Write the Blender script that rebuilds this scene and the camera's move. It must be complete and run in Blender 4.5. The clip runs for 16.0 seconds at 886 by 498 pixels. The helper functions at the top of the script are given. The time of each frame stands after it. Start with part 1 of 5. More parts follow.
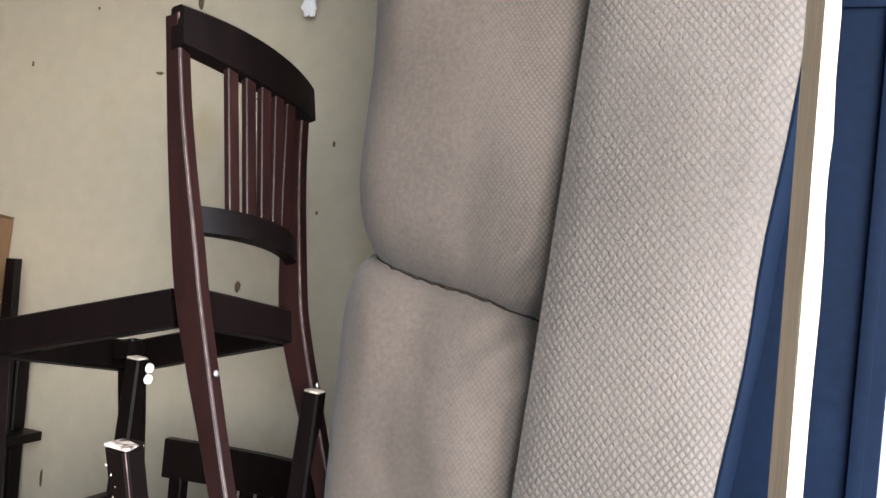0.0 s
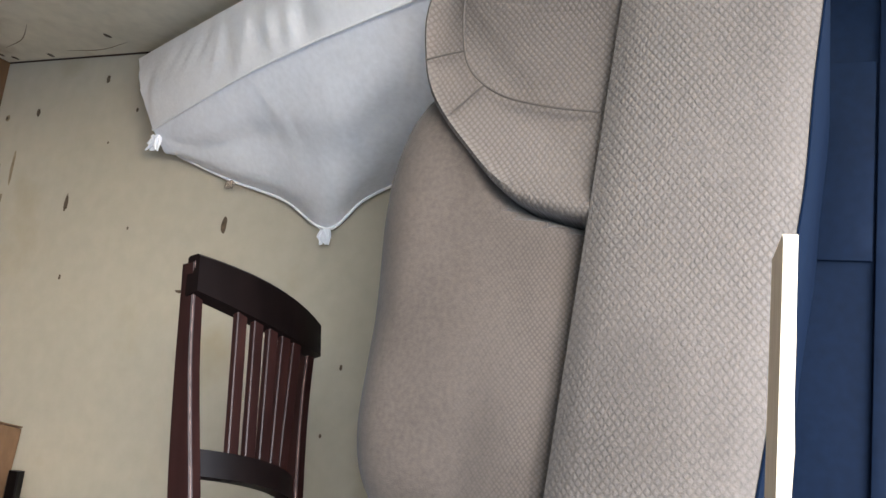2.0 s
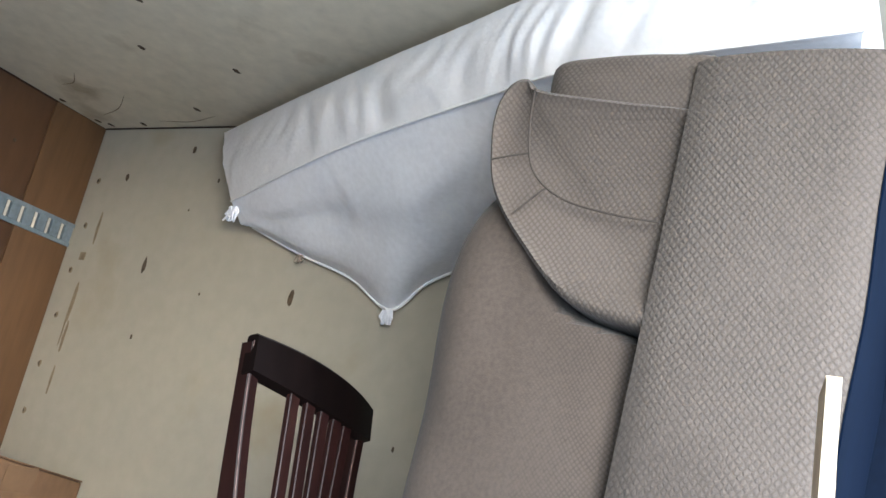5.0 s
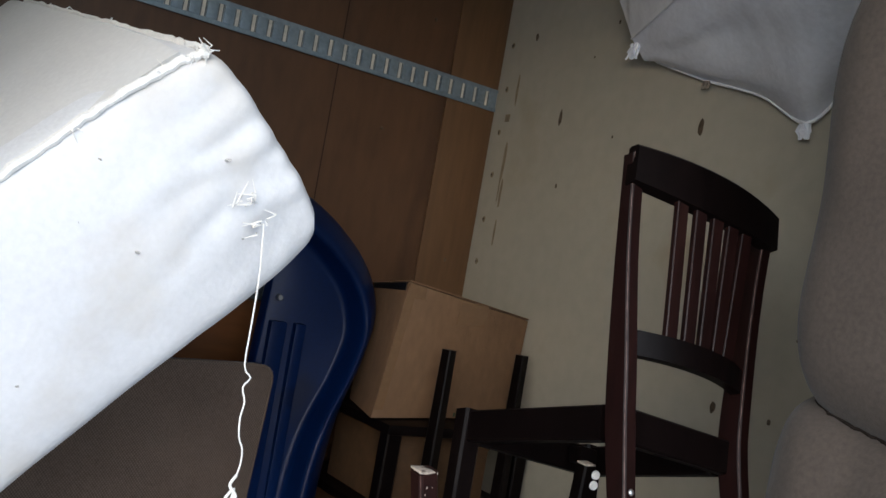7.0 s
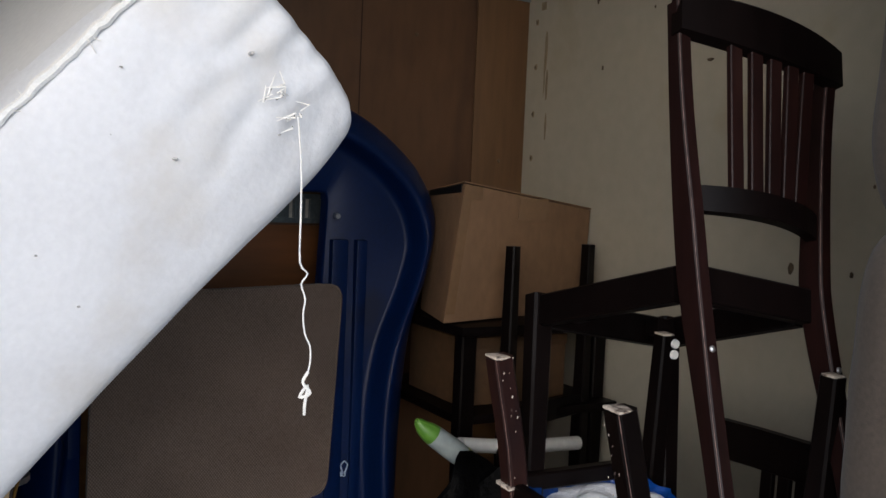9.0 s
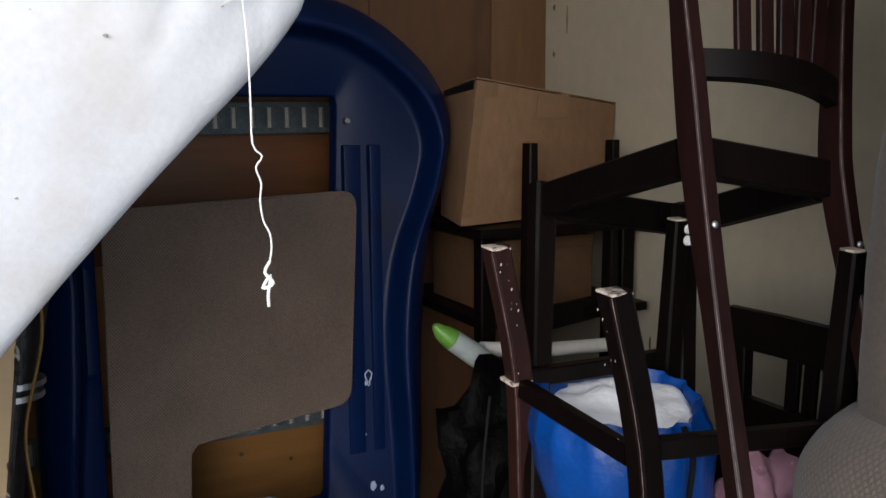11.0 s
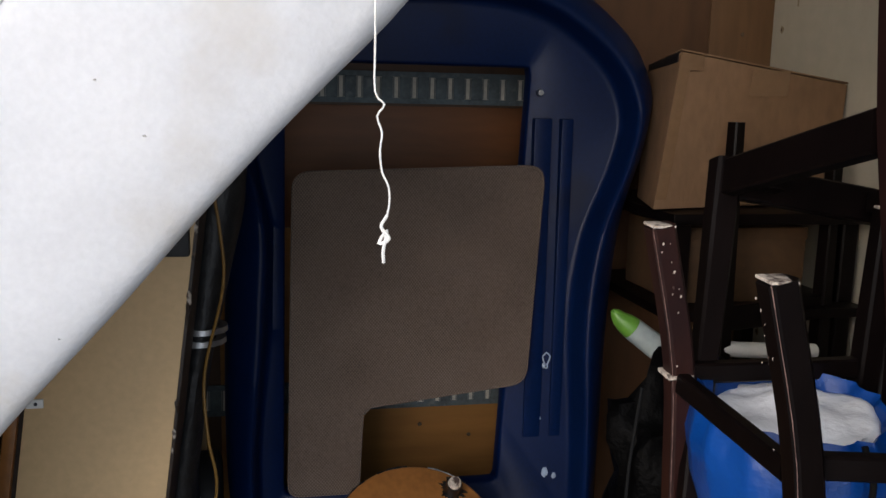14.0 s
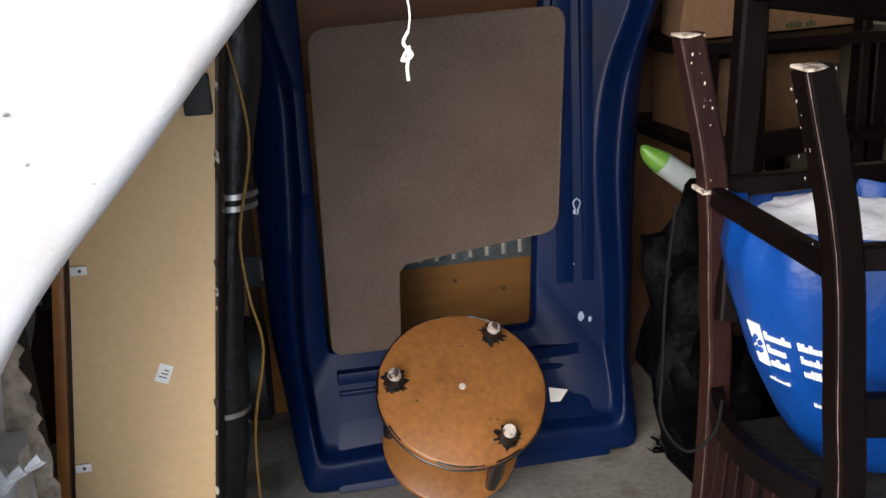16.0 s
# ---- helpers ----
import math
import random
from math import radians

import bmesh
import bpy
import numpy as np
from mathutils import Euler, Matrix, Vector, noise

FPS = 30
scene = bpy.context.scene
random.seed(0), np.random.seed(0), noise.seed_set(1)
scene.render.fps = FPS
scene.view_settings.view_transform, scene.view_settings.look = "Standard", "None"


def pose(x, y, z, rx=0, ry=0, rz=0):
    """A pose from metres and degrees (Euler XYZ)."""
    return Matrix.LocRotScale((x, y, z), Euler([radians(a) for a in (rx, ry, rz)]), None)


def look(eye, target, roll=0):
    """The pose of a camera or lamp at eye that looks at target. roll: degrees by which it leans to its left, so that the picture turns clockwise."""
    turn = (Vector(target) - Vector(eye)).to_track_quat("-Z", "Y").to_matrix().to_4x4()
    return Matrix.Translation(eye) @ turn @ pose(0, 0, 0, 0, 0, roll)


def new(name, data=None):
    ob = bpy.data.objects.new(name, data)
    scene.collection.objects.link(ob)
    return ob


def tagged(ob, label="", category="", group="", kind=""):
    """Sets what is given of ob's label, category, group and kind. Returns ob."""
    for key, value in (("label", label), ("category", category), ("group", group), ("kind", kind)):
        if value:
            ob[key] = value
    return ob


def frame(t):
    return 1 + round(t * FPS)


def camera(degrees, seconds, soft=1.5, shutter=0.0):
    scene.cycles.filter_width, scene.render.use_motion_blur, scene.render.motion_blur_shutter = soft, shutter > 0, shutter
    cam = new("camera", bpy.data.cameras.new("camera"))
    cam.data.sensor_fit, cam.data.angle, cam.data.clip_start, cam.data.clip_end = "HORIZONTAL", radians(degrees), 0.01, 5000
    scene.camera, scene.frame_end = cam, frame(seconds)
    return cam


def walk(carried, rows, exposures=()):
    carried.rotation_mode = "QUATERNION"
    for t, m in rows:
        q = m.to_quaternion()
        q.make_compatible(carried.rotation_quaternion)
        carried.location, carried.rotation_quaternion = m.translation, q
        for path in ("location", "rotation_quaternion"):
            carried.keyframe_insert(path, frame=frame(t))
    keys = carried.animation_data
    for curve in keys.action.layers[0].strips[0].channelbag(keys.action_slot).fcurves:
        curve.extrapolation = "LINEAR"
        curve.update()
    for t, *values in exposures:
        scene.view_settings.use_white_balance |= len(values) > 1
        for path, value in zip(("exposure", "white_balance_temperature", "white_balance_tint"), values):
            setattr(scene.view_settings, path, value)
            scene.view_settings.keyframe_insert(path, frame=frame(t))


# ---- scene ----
from mathutils.bvhtree import BVHTree

cam = camera(52.8, 16.0)
PATH = [
    (0, (-1.835, -2.393, 1.404), (0.021, -1.649, 1.399), 5.2),
    (0.5, (-1.847, -2.393, 1.418), (0.007, -1.656, 1.552), 6.1),
    (1, (-1.854, -2.406, 1.449), (-0.014, -1.663, 1.7), 6.8),
    (1.5, (-1.867, -2.421, 1.462), (-0.046, -1.67, 1.809), 6.9),
    (2, (-1.873, -2.431, 1.492), (-0.088, -1.627, 1.898), 7),
    (2.5, (-1.881, -2.433, 1.502), (-0.141, -1.584, 2.0), 7.4),
    (3, (-1.886, -2.452, 1.523), (-0.202, -1.524, 2.074), 7.4),
    (3.2, (-1.886, -2.452, 1.523), (-0.225, -1.498, 2.1), 7.4),
    (5.3, (-1.886, -2.46, 1.528), (-0.216, -1.477, 2.041), 13),
    (5.5, (-1.886, -2.46, 1.528), (-0.258, -1.388, 1.978), 12.4),
    (6, (-1.873, -2.478, 1.502), (-0.415, -1.138, 1.786), 11.2),
    (6.5, (-1.83, -2.501, 1.482), (-0.552, -0.969, 1.619), 10),
    (7, (-1.791, -2.556, 1.457), (-0.692, -0.886, 1.521), 10),
    (7.5, (-1.768, -2.576, 1.437), (-0.811, -0.82, 1.414), 6.8),
    (8, (-1.777, -2.539, 1.413), (-0.891, -0.747, 1.343), 4.2),
    (8.5, (-1.761, -2.538, 1.405), (-0.802, -0.786, 1.301), 3.1),
    (8.7, (-1.761, -2.538, 1.405), (-0.777, -0.8, 1.292), 2.8),
    (10.8, (-1.635, -2.521, 1.347), (-0.717, -0.764, 1.077), -0.2),
    (11, (-1.635, -2.521, 1.347), (-0.752, -0.751, 1.048), -0.4),
    (11.5, (-1.596, -2.512, 1.335), (-0.828, -0.693, 1.013), -0.8),
    (12, (-1.548, -2.501, 1.318), (-0.929, -0.624, 1.012), -0.2),
    (12.5, (-1.513, -2.476, 1.303), (-1.05, -0.557, 0.981), 1),
    (13, (-1.504, -2.478, 1.306), (-1.094, -0.549, 0.971), 1.4),
    (13.5, (-1.506, -2.485, 1.308), (-1.114, -0.553, 0.974), 1.4),
    (14, (-1.504, -2.492, 1.31), (-1.105, -0.56, 0.98), 1.3),
    (14.5, (-1.506, -2.492, 1.297), (-1.101, -0.563, 0.96), 1),
    (15, (-1.508, -2.493, 1.278), (-1.128, -0.569, 0.883), -0.2),
    (15.5, (-1.509, -2.494, 1.255), (-1.173, -0.59, 0.742), -2.2),
    (16, (-1.513, -2.501, 1.243), (-1.186, -0.618, 0.655), -3.3),
]

EXPOSURES = [(0, 2.2, 5880, 11), (1.5, 2.1, 5800, 11), (3, 1.9, 5720, 9), (5.5, 1.82, 5660, 9), (6, 1.15, 5700, 9), (7, 0.36, 5800, 10), (8.0, 0.06, 5930, 12), (8.5, 0.04, 6000, 13), (11, 0.42, 6050, 13), (12, 0.0, 6100, 14), (12.5, 0.0, 6150, 14), (13, 0.22, 6200, 14), (14.5, 0.32, 6250, 14), (15.2, 0.55, 6280, 14), (16, 1.05, 6320, 15)]
walk(cam, [(t, look(eye, target, roll)) for t, eye, target, roll in PATH], EXPOSURES)

# ---- light: overcast daylight through the open end ----
world = bpy.data.worlds.new("sky")
scene.world = world
world.use_nodes = True
wn = world.node_tree
sky = wn.nodes.new("ShaderNodeTexSky")
sky.sky_type, sky.sun_disc = "NISHITA", False
sky.sun_elevation, sky.sun_rotation = radians(17), radians(220)
wn.links.new(sky.outputs[0], wn.nodes["Background"].inputs[0])
wn.nodes["Background"].inputs[1].default_value = 0.12
sun = new("sun", bpy.data.lights.new("sun", "SUN"))
sun.data.energy, sun.data.angle, sun.data.color = 2.4, radians(55), (1.0, 0.98, 0.95)
sun.matrix_world = look((-6.0, -7.8, 4.0), (-0.4, -1.2, 1.4))
door_light = new("opening_light", bpy.data.lights.new("opening_light", "AREA"))
door_light.data.shape, door_light.data.size, door_light.data.size_y = "RECTANGLE", 2.2, 2.4
door_light.data.energy, door_light.data.color = 15, (0.86, 0.94, 1.0)
door_light.matrix_world = look((-1.75, -3.35, 1.30), (-0.9, 0.0, 1.15))

# ---- materials ----
def mat(name, base, rough=0.6, metal=0.0, vary=0.15, scale=6.0, fine=60.0, bump=0.1, spec=0.4, stain=None, stain_scale=2.0, stain_cut=0.6, stain_soft=0.12, stretch=(1, 1, 1), sheen=0.0, dist=0.002, coat=0.0):
    m = bpy.data.materials.new(name)
    m.use_nodes = True
    n, l = m.node_tree.nodes, m.node_tree.links
    b = n["Principled BSDF"]
    co = n.new("ShaderNodeTexCoord")
    mp = n.new("ShaderNodeMapping")
    mp.inputs["Scale"].default_value = stretch
    l.new(co.outputs["Object"], mp.inputs[0])
    big = n.new("ShaderNodeTexNoise")
    big.inputs["Scale"].default_value, big.inputs["Detail"].default_value = scale, 5
    small = n.new("ShaderNodeTexNoise")
    small.inputs["Scale"].default_value, small.inputs["Detail"].default_value = fine, 4
    for t in (big, small):
        l.new(mp.outputs[0], t.inputs["Vector"])
    add = n.new("ShaderNodeMath")
    add.operation = "ADD"
    l.new(big.outputs["Fac"], add.inputs[0])
    l.new(small.outputs["Fac"], add.inputs[1])
    rng = n.new("ShaderNodeMapRange")
    rng.inputs["From Min"].default_value, rng.inputs["From Max"].default_value = 0.65, 1.35
    rng.inputs["To Min"].default_value, rng.inputs["To Max"].default_value = 1 - vary, 1 + vary
    l.new(add.outputs[0], rng.inputs["Value"])
    tint = n.new("ShaderNodeVectorMath")
    tint.operation = "SCALE"
    tint.inputs[0].default_value = base
    l.new(rng.outputs[0], tint.inputs["Scale"])
    colour = tint.outputs[0]
    if stain:
        st = n.new("ShaderNodeTexNoise")
        st.inputs["Scale"].default_value, st.inputs["Detail"].default_value = stain_scale, 7
        l.new(mp.outputs[0], st.inputs["Vector"])
        cut = n.new("ShaderNodeMapRange")
        cut.inputs["From Min"].default_value, cut.inputs["From Max"].default_value = stain_cut, stain_cut + stain_soft
        l.new(st.outputs["Fac"], cut.inputs["Value"])
        mix = n.new("ShaderNodeMix")
        mix.data_type = "RGBA"
        l.new(cut.outputs[0], mix.inputs["Factor"])
        l.new(colour, mix.inputs["A"])
        mix.inputs["B"].default_value = (*stain, 1)
        colour = mix.outputs["Result"]
    l.new(colour, b.inputs["Base Color"])
    b.inputs["Roughness"].default_value, b.inputs["Metallic"].default_value = rough, metal
    b.inputs["Specular IOR Level"].default_value = spec
    b.inputs["Sheen Weight"].default_value = sheen
    b.inputs["Coat Weight"].default_value = coat
    if bump:
        bp = n.new("ShaderNodeBump")
        bp.inputs["Strength"].default_value, bp.inputs["Distance"].default_value = bump, dist
        l.new(add.outputs[0], bp.inputs["Height"])
        l.new(bp.outputs[0], b.inputs["Normal"])
    return m


def weave(name, base, light, pitch, axes="yz", vary=0.12, depth=0.0012, soft=0.5, rough=0.9, fade=0.0, wear=None):
    """A woven fabric with a diamond figure of that pitch across two axes; wear: (from, to) across the first axis, where the figure comes in."""
    m = mat(name, base, rough, vary=vary, scale=5, fine=140, bump=0, spec=0.15, sheen=0.15)
    n, l = m.node_tree.nodes, m.node_tree.links
    b = n["Principled BSDF"]
    co = n.new("ShaderNodeTexCoord")
    wob = n.new("ShaderNodeTexNoise")
    wob.inputs["Scale"].default_value = 9
    l.new(co.outputs["Object"], wob.inputs["Vector"])
    warp = n.new("ShaderNodeVectorMath")
    warp.operation = "MULTIPLY_ADD"
    l.new(wob.outputs["Color"], warp.inputs[0])
    warp.inputs[1].default_value = (0.016, 0.016, 0.016)
    l.new(co.outputs["Object"], warp.inputs[2])
    sep = n.new("ShaderNodeSeparateXYZ")
    l.new(warp.outputs[0], sep.inputs[0])
    u, v = sep.outputs["xyz".index(axes[0])], sep.outputs["xyz".index(axes[1])]

    def node(op, a, c):
        q = n.new("ShaderNodeMath")
        q.operation = op
        for i, w in enumerate((a, c)):
            if w is None:
                continue
            if isinstance(w, (int, float)):
                q.inputs[i].default_value = w
            else:
                l.new(w, q.inputs[i])
        return q.outputs[0]
    k = math.pi / pitch
    u2 = node("MULTIPLY", u, 1.25)
    s1 = node("SINE", node("MULTIPLY", node("ADD", u2, v), k), None)
    s2 = node("SINE", node("MULTIPLY", node("SUBTRACT", u2, v), k), None)
    dia = node("MULTIPLY", node("ABSOLUTE", s1, None), node("ABSOLUTE", s2, None))
    fig = n.new("ShaderNodeMapRange")
    fig.inputs["From Min"].default_value, fig.inputs["From Max"].default_value = 0.08, 0.80
    l.new(dia, fig.inputs["Value"])
    worn = n.new("ShaderNodeTexNoise")
    worn.inputs["Scale"].default_value, worn.inputs["Detail"].default_value = 3.0, 4
    l.new(co.outputs["Object"], worn.inputs["Vector"])
    amount = node("MULTIPLY", fig.outputs[0], node("SUBTRACT", node("MULTIPLY", worn.outputs["Fac"], 1.4), fade))
    if wear:
        rub = n.new("ShaderNodeMapRange")
        rub.inputs["From Min"].default_value, rub.inputs["From Max"].default_value = wear
        rub.inputs["To Min"].default_value = 0.0
        l.new(node("ADD", u, node("MULTIPLY", worn.outputs["Fac"], 0.12)), rub.inputs["Value"])
        amount = node("MULTIPLY", amount, rub.outputs[0])
    clamp = n.new("ShaderNodeClamp")
    l.new(amount, clamp.inputs["Value"])
    mix = n.new("ShaderNodeMix")
    mix.data_type = "RGBA"
    old = b.inputs["Base Color"].links[0].from_socket
    l.new(clamp.outputs[0], mix.inputs["Factor"])
    l.new(old, mix.inputs["A"])
    mix.inputs["B"].default_value = (*light, 1)
    l.new(mix.outputs["Result"], b.inputs["Base Color"])
    thread = n.new("ShaderNodeTexNoise")
    thread.inputs["Scale"].default_value, thread.inputs["Detail"].default_value = 420, 2
    l.new(co.outputs["Object"], thread.inputs["Vector"])
    h = node("ADD", node("MULTIPLY", clamp.outputs[0], 1.0), node("MULTIPLY", thread.outputs["Fac"], 0.8))
    bp = n.new("ShaderNodeBump")
    bp.inputs["Strength"].default_value, bp.inputs["Distance"].default_value = soft, depth
    l.new(h, bp.inputs["Height"])
    l.new(bp.outputs[0], b.inputs["Normal"])
    return m


PLY_CREAM = mat("cream_plywood", (0.42, 0.388, 0.310), 0.55, vary=0.07, scale=1.6, fine=22, bump=0.04, stain=(0.37, 0.32, 0.225), stain_scale=2.6, stain_cut=0.60)
PLY_CEIL = mat("cream_ceiling", (0.66, 0.60, 0.475), 0.6, vary=0.12, scale=2, fine=26, bump=0.05, stain=(0.36, 0.29, 0.19), stain_scale=3.2, stain_cut=0.58)
PLY_BROWN = mat("brown_plywood", (0.088, 0.043, 0.020), 0.5, vary=0.26, scale=2.5, fine=26, bump=0.08, stretch=(1, 1, 0.3), stain=(0.040, 0.019, 0.010), stain_scale=3.4, stain_cut=0.54, stain_soft=0.22)
PLY_PALE = mat("pale_plywood", (0.125, 0.066, 0.029), 0.55, vary=0.22, scale=3, fine=40, bump=0.08, stretch=(1, 1, 0.14))
PLY_LIT = mat("orange_plywood_lit", (0.32, 0.146, 0.038), 0.5, vary=0.25, scale=2.5, fine=30, bump=0.06, stretch=(0.16, 1, 1))
PLY_HALF_LIT = mat("reddish_plywood_half_lit", (0.175, 0.064, 0.019), 0.5, vary=0.25, scale=2.5, fine=30, bump=0.06, stretch=(0.16, 1, 1), stain=(0.07, 0.030, 0.013), stain_scale=4, stain_cut=0.56)
GALV = mat("galvanised_steel", (0.24, 0.30, 0.345), 0.5, 0.55, vary=0.2, scale=14, fine=90, bump=0.05)
# darker, duller copy of the steel for the two lower tracks
GALV_DULL = mat("darker_galvanised_steel", (0.115, 0.140, 0.150), 0.6, 0.3, vary=0.3, scale=14, fine=90, bump=0.08, stain=(0.20, 0.22, 0.22), stain_scale=30, stain_cut=0.62)
SLOT = mat("slot_backing", (0.62, 0.58, 0.50), 0.8, vary=0.25, scale=20, fine=90, bump=0.1)
SLOT_DARK = mat("slot_edge", (0.12, 0.14, 0.15), 0.6, vary=0.2)
BLUE_STEEL = mat("blue_painted_steel", (0.0026, 0.0066, 0.0175), 0.72, 0.0, spec=0.08, vary=0.25, scale=3, fine=50, bump=0.06, stain=(0.007, 0.013, 0.029), stain_scale=4, stain_cut=0.62)
BLUE_PLASTIC = mat("blue_plastic", (0.0007, 0.0085, 0.046), 0.42, vary=0.25, scale=5, fine=120, bump=0.05, spec=0.22, stain=(0.002, 0.006, 0.028), stain_scale=4, stain_cut=0.6)
DARK_WOOD = mat("dark_stained_wood", (0.0034, 0.0020, 0.0019), 0.40, vary=0.45, scale=7, fine=60, bump=0.08, spec=0.11, stretch=(1, 1, 0.25))
RED_WOOD = mat("worn_mahogany_wood", (0.019, 0.0068, 0.0056), 0.42, vary=0.4, scale=9, fine=70, bump=0.08, spec=0.24, stretch=(1, 1, 0.25), stain=(0.014, 0.006, 0.006), stain_scale=12, stain_cut=0.55)
MAHOGANY = mat("mahogany_stained_wood", (0.0115, 0.0040, 0.0035), 0.42, vary=0.45, scale=9, fine=70, bump=0.08, spec=0.24, stretch=(1, 1, 0.25), stain=(0.022, 0.009, 0.007), stain_scale=10, stain_cut=0.60)
BARE_WOOD = mat("chipped_bare_wood", (0.50, 0.43, 0.36), 0.8, vary=0.3, scale=40, fine=200, stain=(0.05, 0.03, 0.025), stain_scale=55, stain_cut=0.50)
SOFA_LIGHT = weave("sofa_front_weave", (0.093, 0.078, 0.067), (0.138, 0.119, 0.103), 0.0130, fade=0.1, vary=0.26, soft=0.7, depth=0.0016)
SOFA_CUSHION = weave("sofa_cushion_weave", (0.075, 0.060, 0.049), (0.116, 0.096, 0.081), 0.0088, fade=-0.1, vary=0.22, wear=(-1.86, -2.06))
SOFA_ARM = weave("sofa_arm_weave", (0.088, 0.072, 0.060), (0.138, 0.117, 0.100), 0.0115, fade=0.1, vary=0.18, soft=0.8)
PIPING = mat("sofa_piping", (0.058, 0.047, 0.039), 0.9, fine=200)
SHADOW_WELT = mat("crease_shade_brown", (0.020, 0.015, 0.012), 0.95, fine=200, spec=0.1)
TWEED = weave("brown_tweed", (0.104, 0.074, 0.058), (0.22, 0.17, 0.137), 0.0088, axes="xz", vary=0.34, fade=0.14, soft=0.8)
WHITE_CLOTH = mat("white_ticking", (0.70, 0.70, 0.71), 0.85, vary=0.06, scale=7, fine=120, bump=0.35, stain=(0.55, 0.50, 0.43), stain_scale=6, stain_cut=0.52, stain_soft=0.30, sheen=0.1)
MATTRESS_TOP = mat("mattress_quilted_face", (0.66, 0.65, 0.63), 0.9, vary=0.06, scale=5, fine=120, bump=0.2)
COVER = mat("white_dust_cover", (0.88, 0.90, 0.96), 0.8, vary=0.07, scale=9, fine=70, bump=0.25, dist=0.004)
COVER_SIDE = mat("white_cover_side", (0.90, 0.90, 0.92), 0.8, vary=0.05, scale=12, fine=90, bump=0.25, dist=0.004)
CARD = mat("brown_cardboard", (0.200, 0.116, 0.062), 0.7, vary=0.16, scale=7, fine=40, bump=0.35, dist=0.006, stretch=(1, 1, 0.6))
TAPE = mat("clear_packing_tape", (0.212, 0.126, 0.068), 0.2, vary=0.1, spec=0.5)
CARD_SHADED = mat("shaded_brown_cardboard", (0.070, 0.037, 0.016), 0.7, vary=0.25, scale=6, fine=40, bump=0.2)
PANEL = mat("tan_hardboard", (0.61, 0.42, 0.22), 0.6, vary=0.08, scale=2.2, fine=70, bump=0.06, stain=(0.42, 0.28, 0.13), stain_scale=4, stain_cut=0.68)
PANEL_EDGE = mat("dark_cabinet_edge", (0.030, 0.018, 0.012), 0.5, vary=0.4, scale=20, stain=(0.22, 0.14, 0.07), stain_scale=26, stain_cut=0.63)
BLACK_VINYL = mat("black_vinyl", (0.018, 0.018, 0.019), 0.4, vary=0.4, scale=14, bump=0.5, dist=0.006, stain=(0.12, 0.12, 0.12), stain_scale=15, stain_cut=0.68)
BLACK_BAG = mat("black_bin_bag", (0.0012, 0.0012, 0.0014), 0.5, vary=0.3, scale=16, fine=40, bump=0.6, spec=0.04, dist=0.01)
BLACK_RUBBER = mat("black_rubber", (0.007, 0.007, 0.008), 0.55, vary=0.2)
STOOL_WOOD = mat("orange_stool_wood", (0.285, 0.116, 0.030), 0.34, vary=0.26, scale=5, fine=70, bump=0.06, stain=(0.115, 0.042, 0.016), stain_scale=7, stain_cut=0.52, stain_soft=0.24, stretch=(1, 1, 0.7))
BLACK_PAINT_AND_GAP = mat("chipped_black_paint_and_gap_shade", (0.010, 0.009, 0.009), 0.3, vary=0.3)
BLUE_NYLON = mat("royal_blue_nylon", (0.0015, 0.047, 0.24), 0.40, vary=0.2, scale=9, fine=14, bump=0.5, dist=0.016)
WHITE_PRINT = mat("white_print", (0.82, 0.84, 0.88), 0.6, vary=0.05)
WHITE_PLASTIC = mat("white_plastic", (0.78, 0.77, 0.74), 0.45, vary=0.08)
CRUMPLED = mat("crumpled_white_bag", (0.88, 0.88, 0.90), 0.5, vary=0.05, scale=20, fine=60, bump=0.35, dist=0.006)
GREEN_PLASTIC = mat("lime_green_plastic", (0.10, 0.25, 0.03), 0.4, vary=0.15, scale=20)
PALE_PACK = mat("pale_package", (0.32, 0.37, 0.37), 0.35, vary=0.15, scale=25)
PINK_CLOTH = mat("pink_cloth", (0.20, 0.105, 0.14), 0.85, vary=0.2, scale=40, stain=(0.40, 0.30, 0.34), stain_scale=60, stain_cut=0.62)
STRING = mat("white_string", (0.80, 0.78, 0.74), 0.85, vary=0.1, fine=300, bump=0.4)
CORD = mat("orange_cord", (0.30, 0.16, 0.03), 0.5, vary=0.2)
BLACK_CORD = mat("black_cord", (0.006, 0.006, 0.006), 0.8, spec=0.1, vary=0.2, fine=300)
RAW_EDGE = mat("raw_plywood_edge", (0.74, 0.64, 0.46), 0.75, vary=0.2, scale=12, fine=120, bump=0.3, stretch=(6, 6, 0.6))
RAW_FACE = mat("raw_plywood_face", (0.50, 0.40, 0.28), 0.7, vary=0.2, scale=8, fine=60, bump=0.15, stretch=(3, 3, 0.4))
CONCRETE = mat("dusty_floor", (0.27, 0.25, 0.215), 0.8, vary=0.28, scale=5, fine=60, bump=0.2, stain=(0.16, 0.135, 0.10), stain_scale=7, stain_cut=0.56)
BOUNCE_GROUND = mat("pale_bounce_ground", (0.60, 0.60, 0.595), 0.9, vary=0.3, scale=5, fine=150, bump=0.3)
STEEL = mat("bright_steel", (0.55, 0.55, 0.55), 0.35, 0.9, vary=0.1)
JOINT = mat("dark_board_joint", (0.03, 0.013, 0.006), 0.8, vary=0.3)
NAVY_CLOTH = mat("navy_lining_cloth", (0.0032, 0.0072, 0.0185), 0.95, vary=0.2, spec=0.05)
WORN = mat("worn_wood_edge", (0.16, 0.10, 0.085), 0.6, vary=0.5, scale=60)
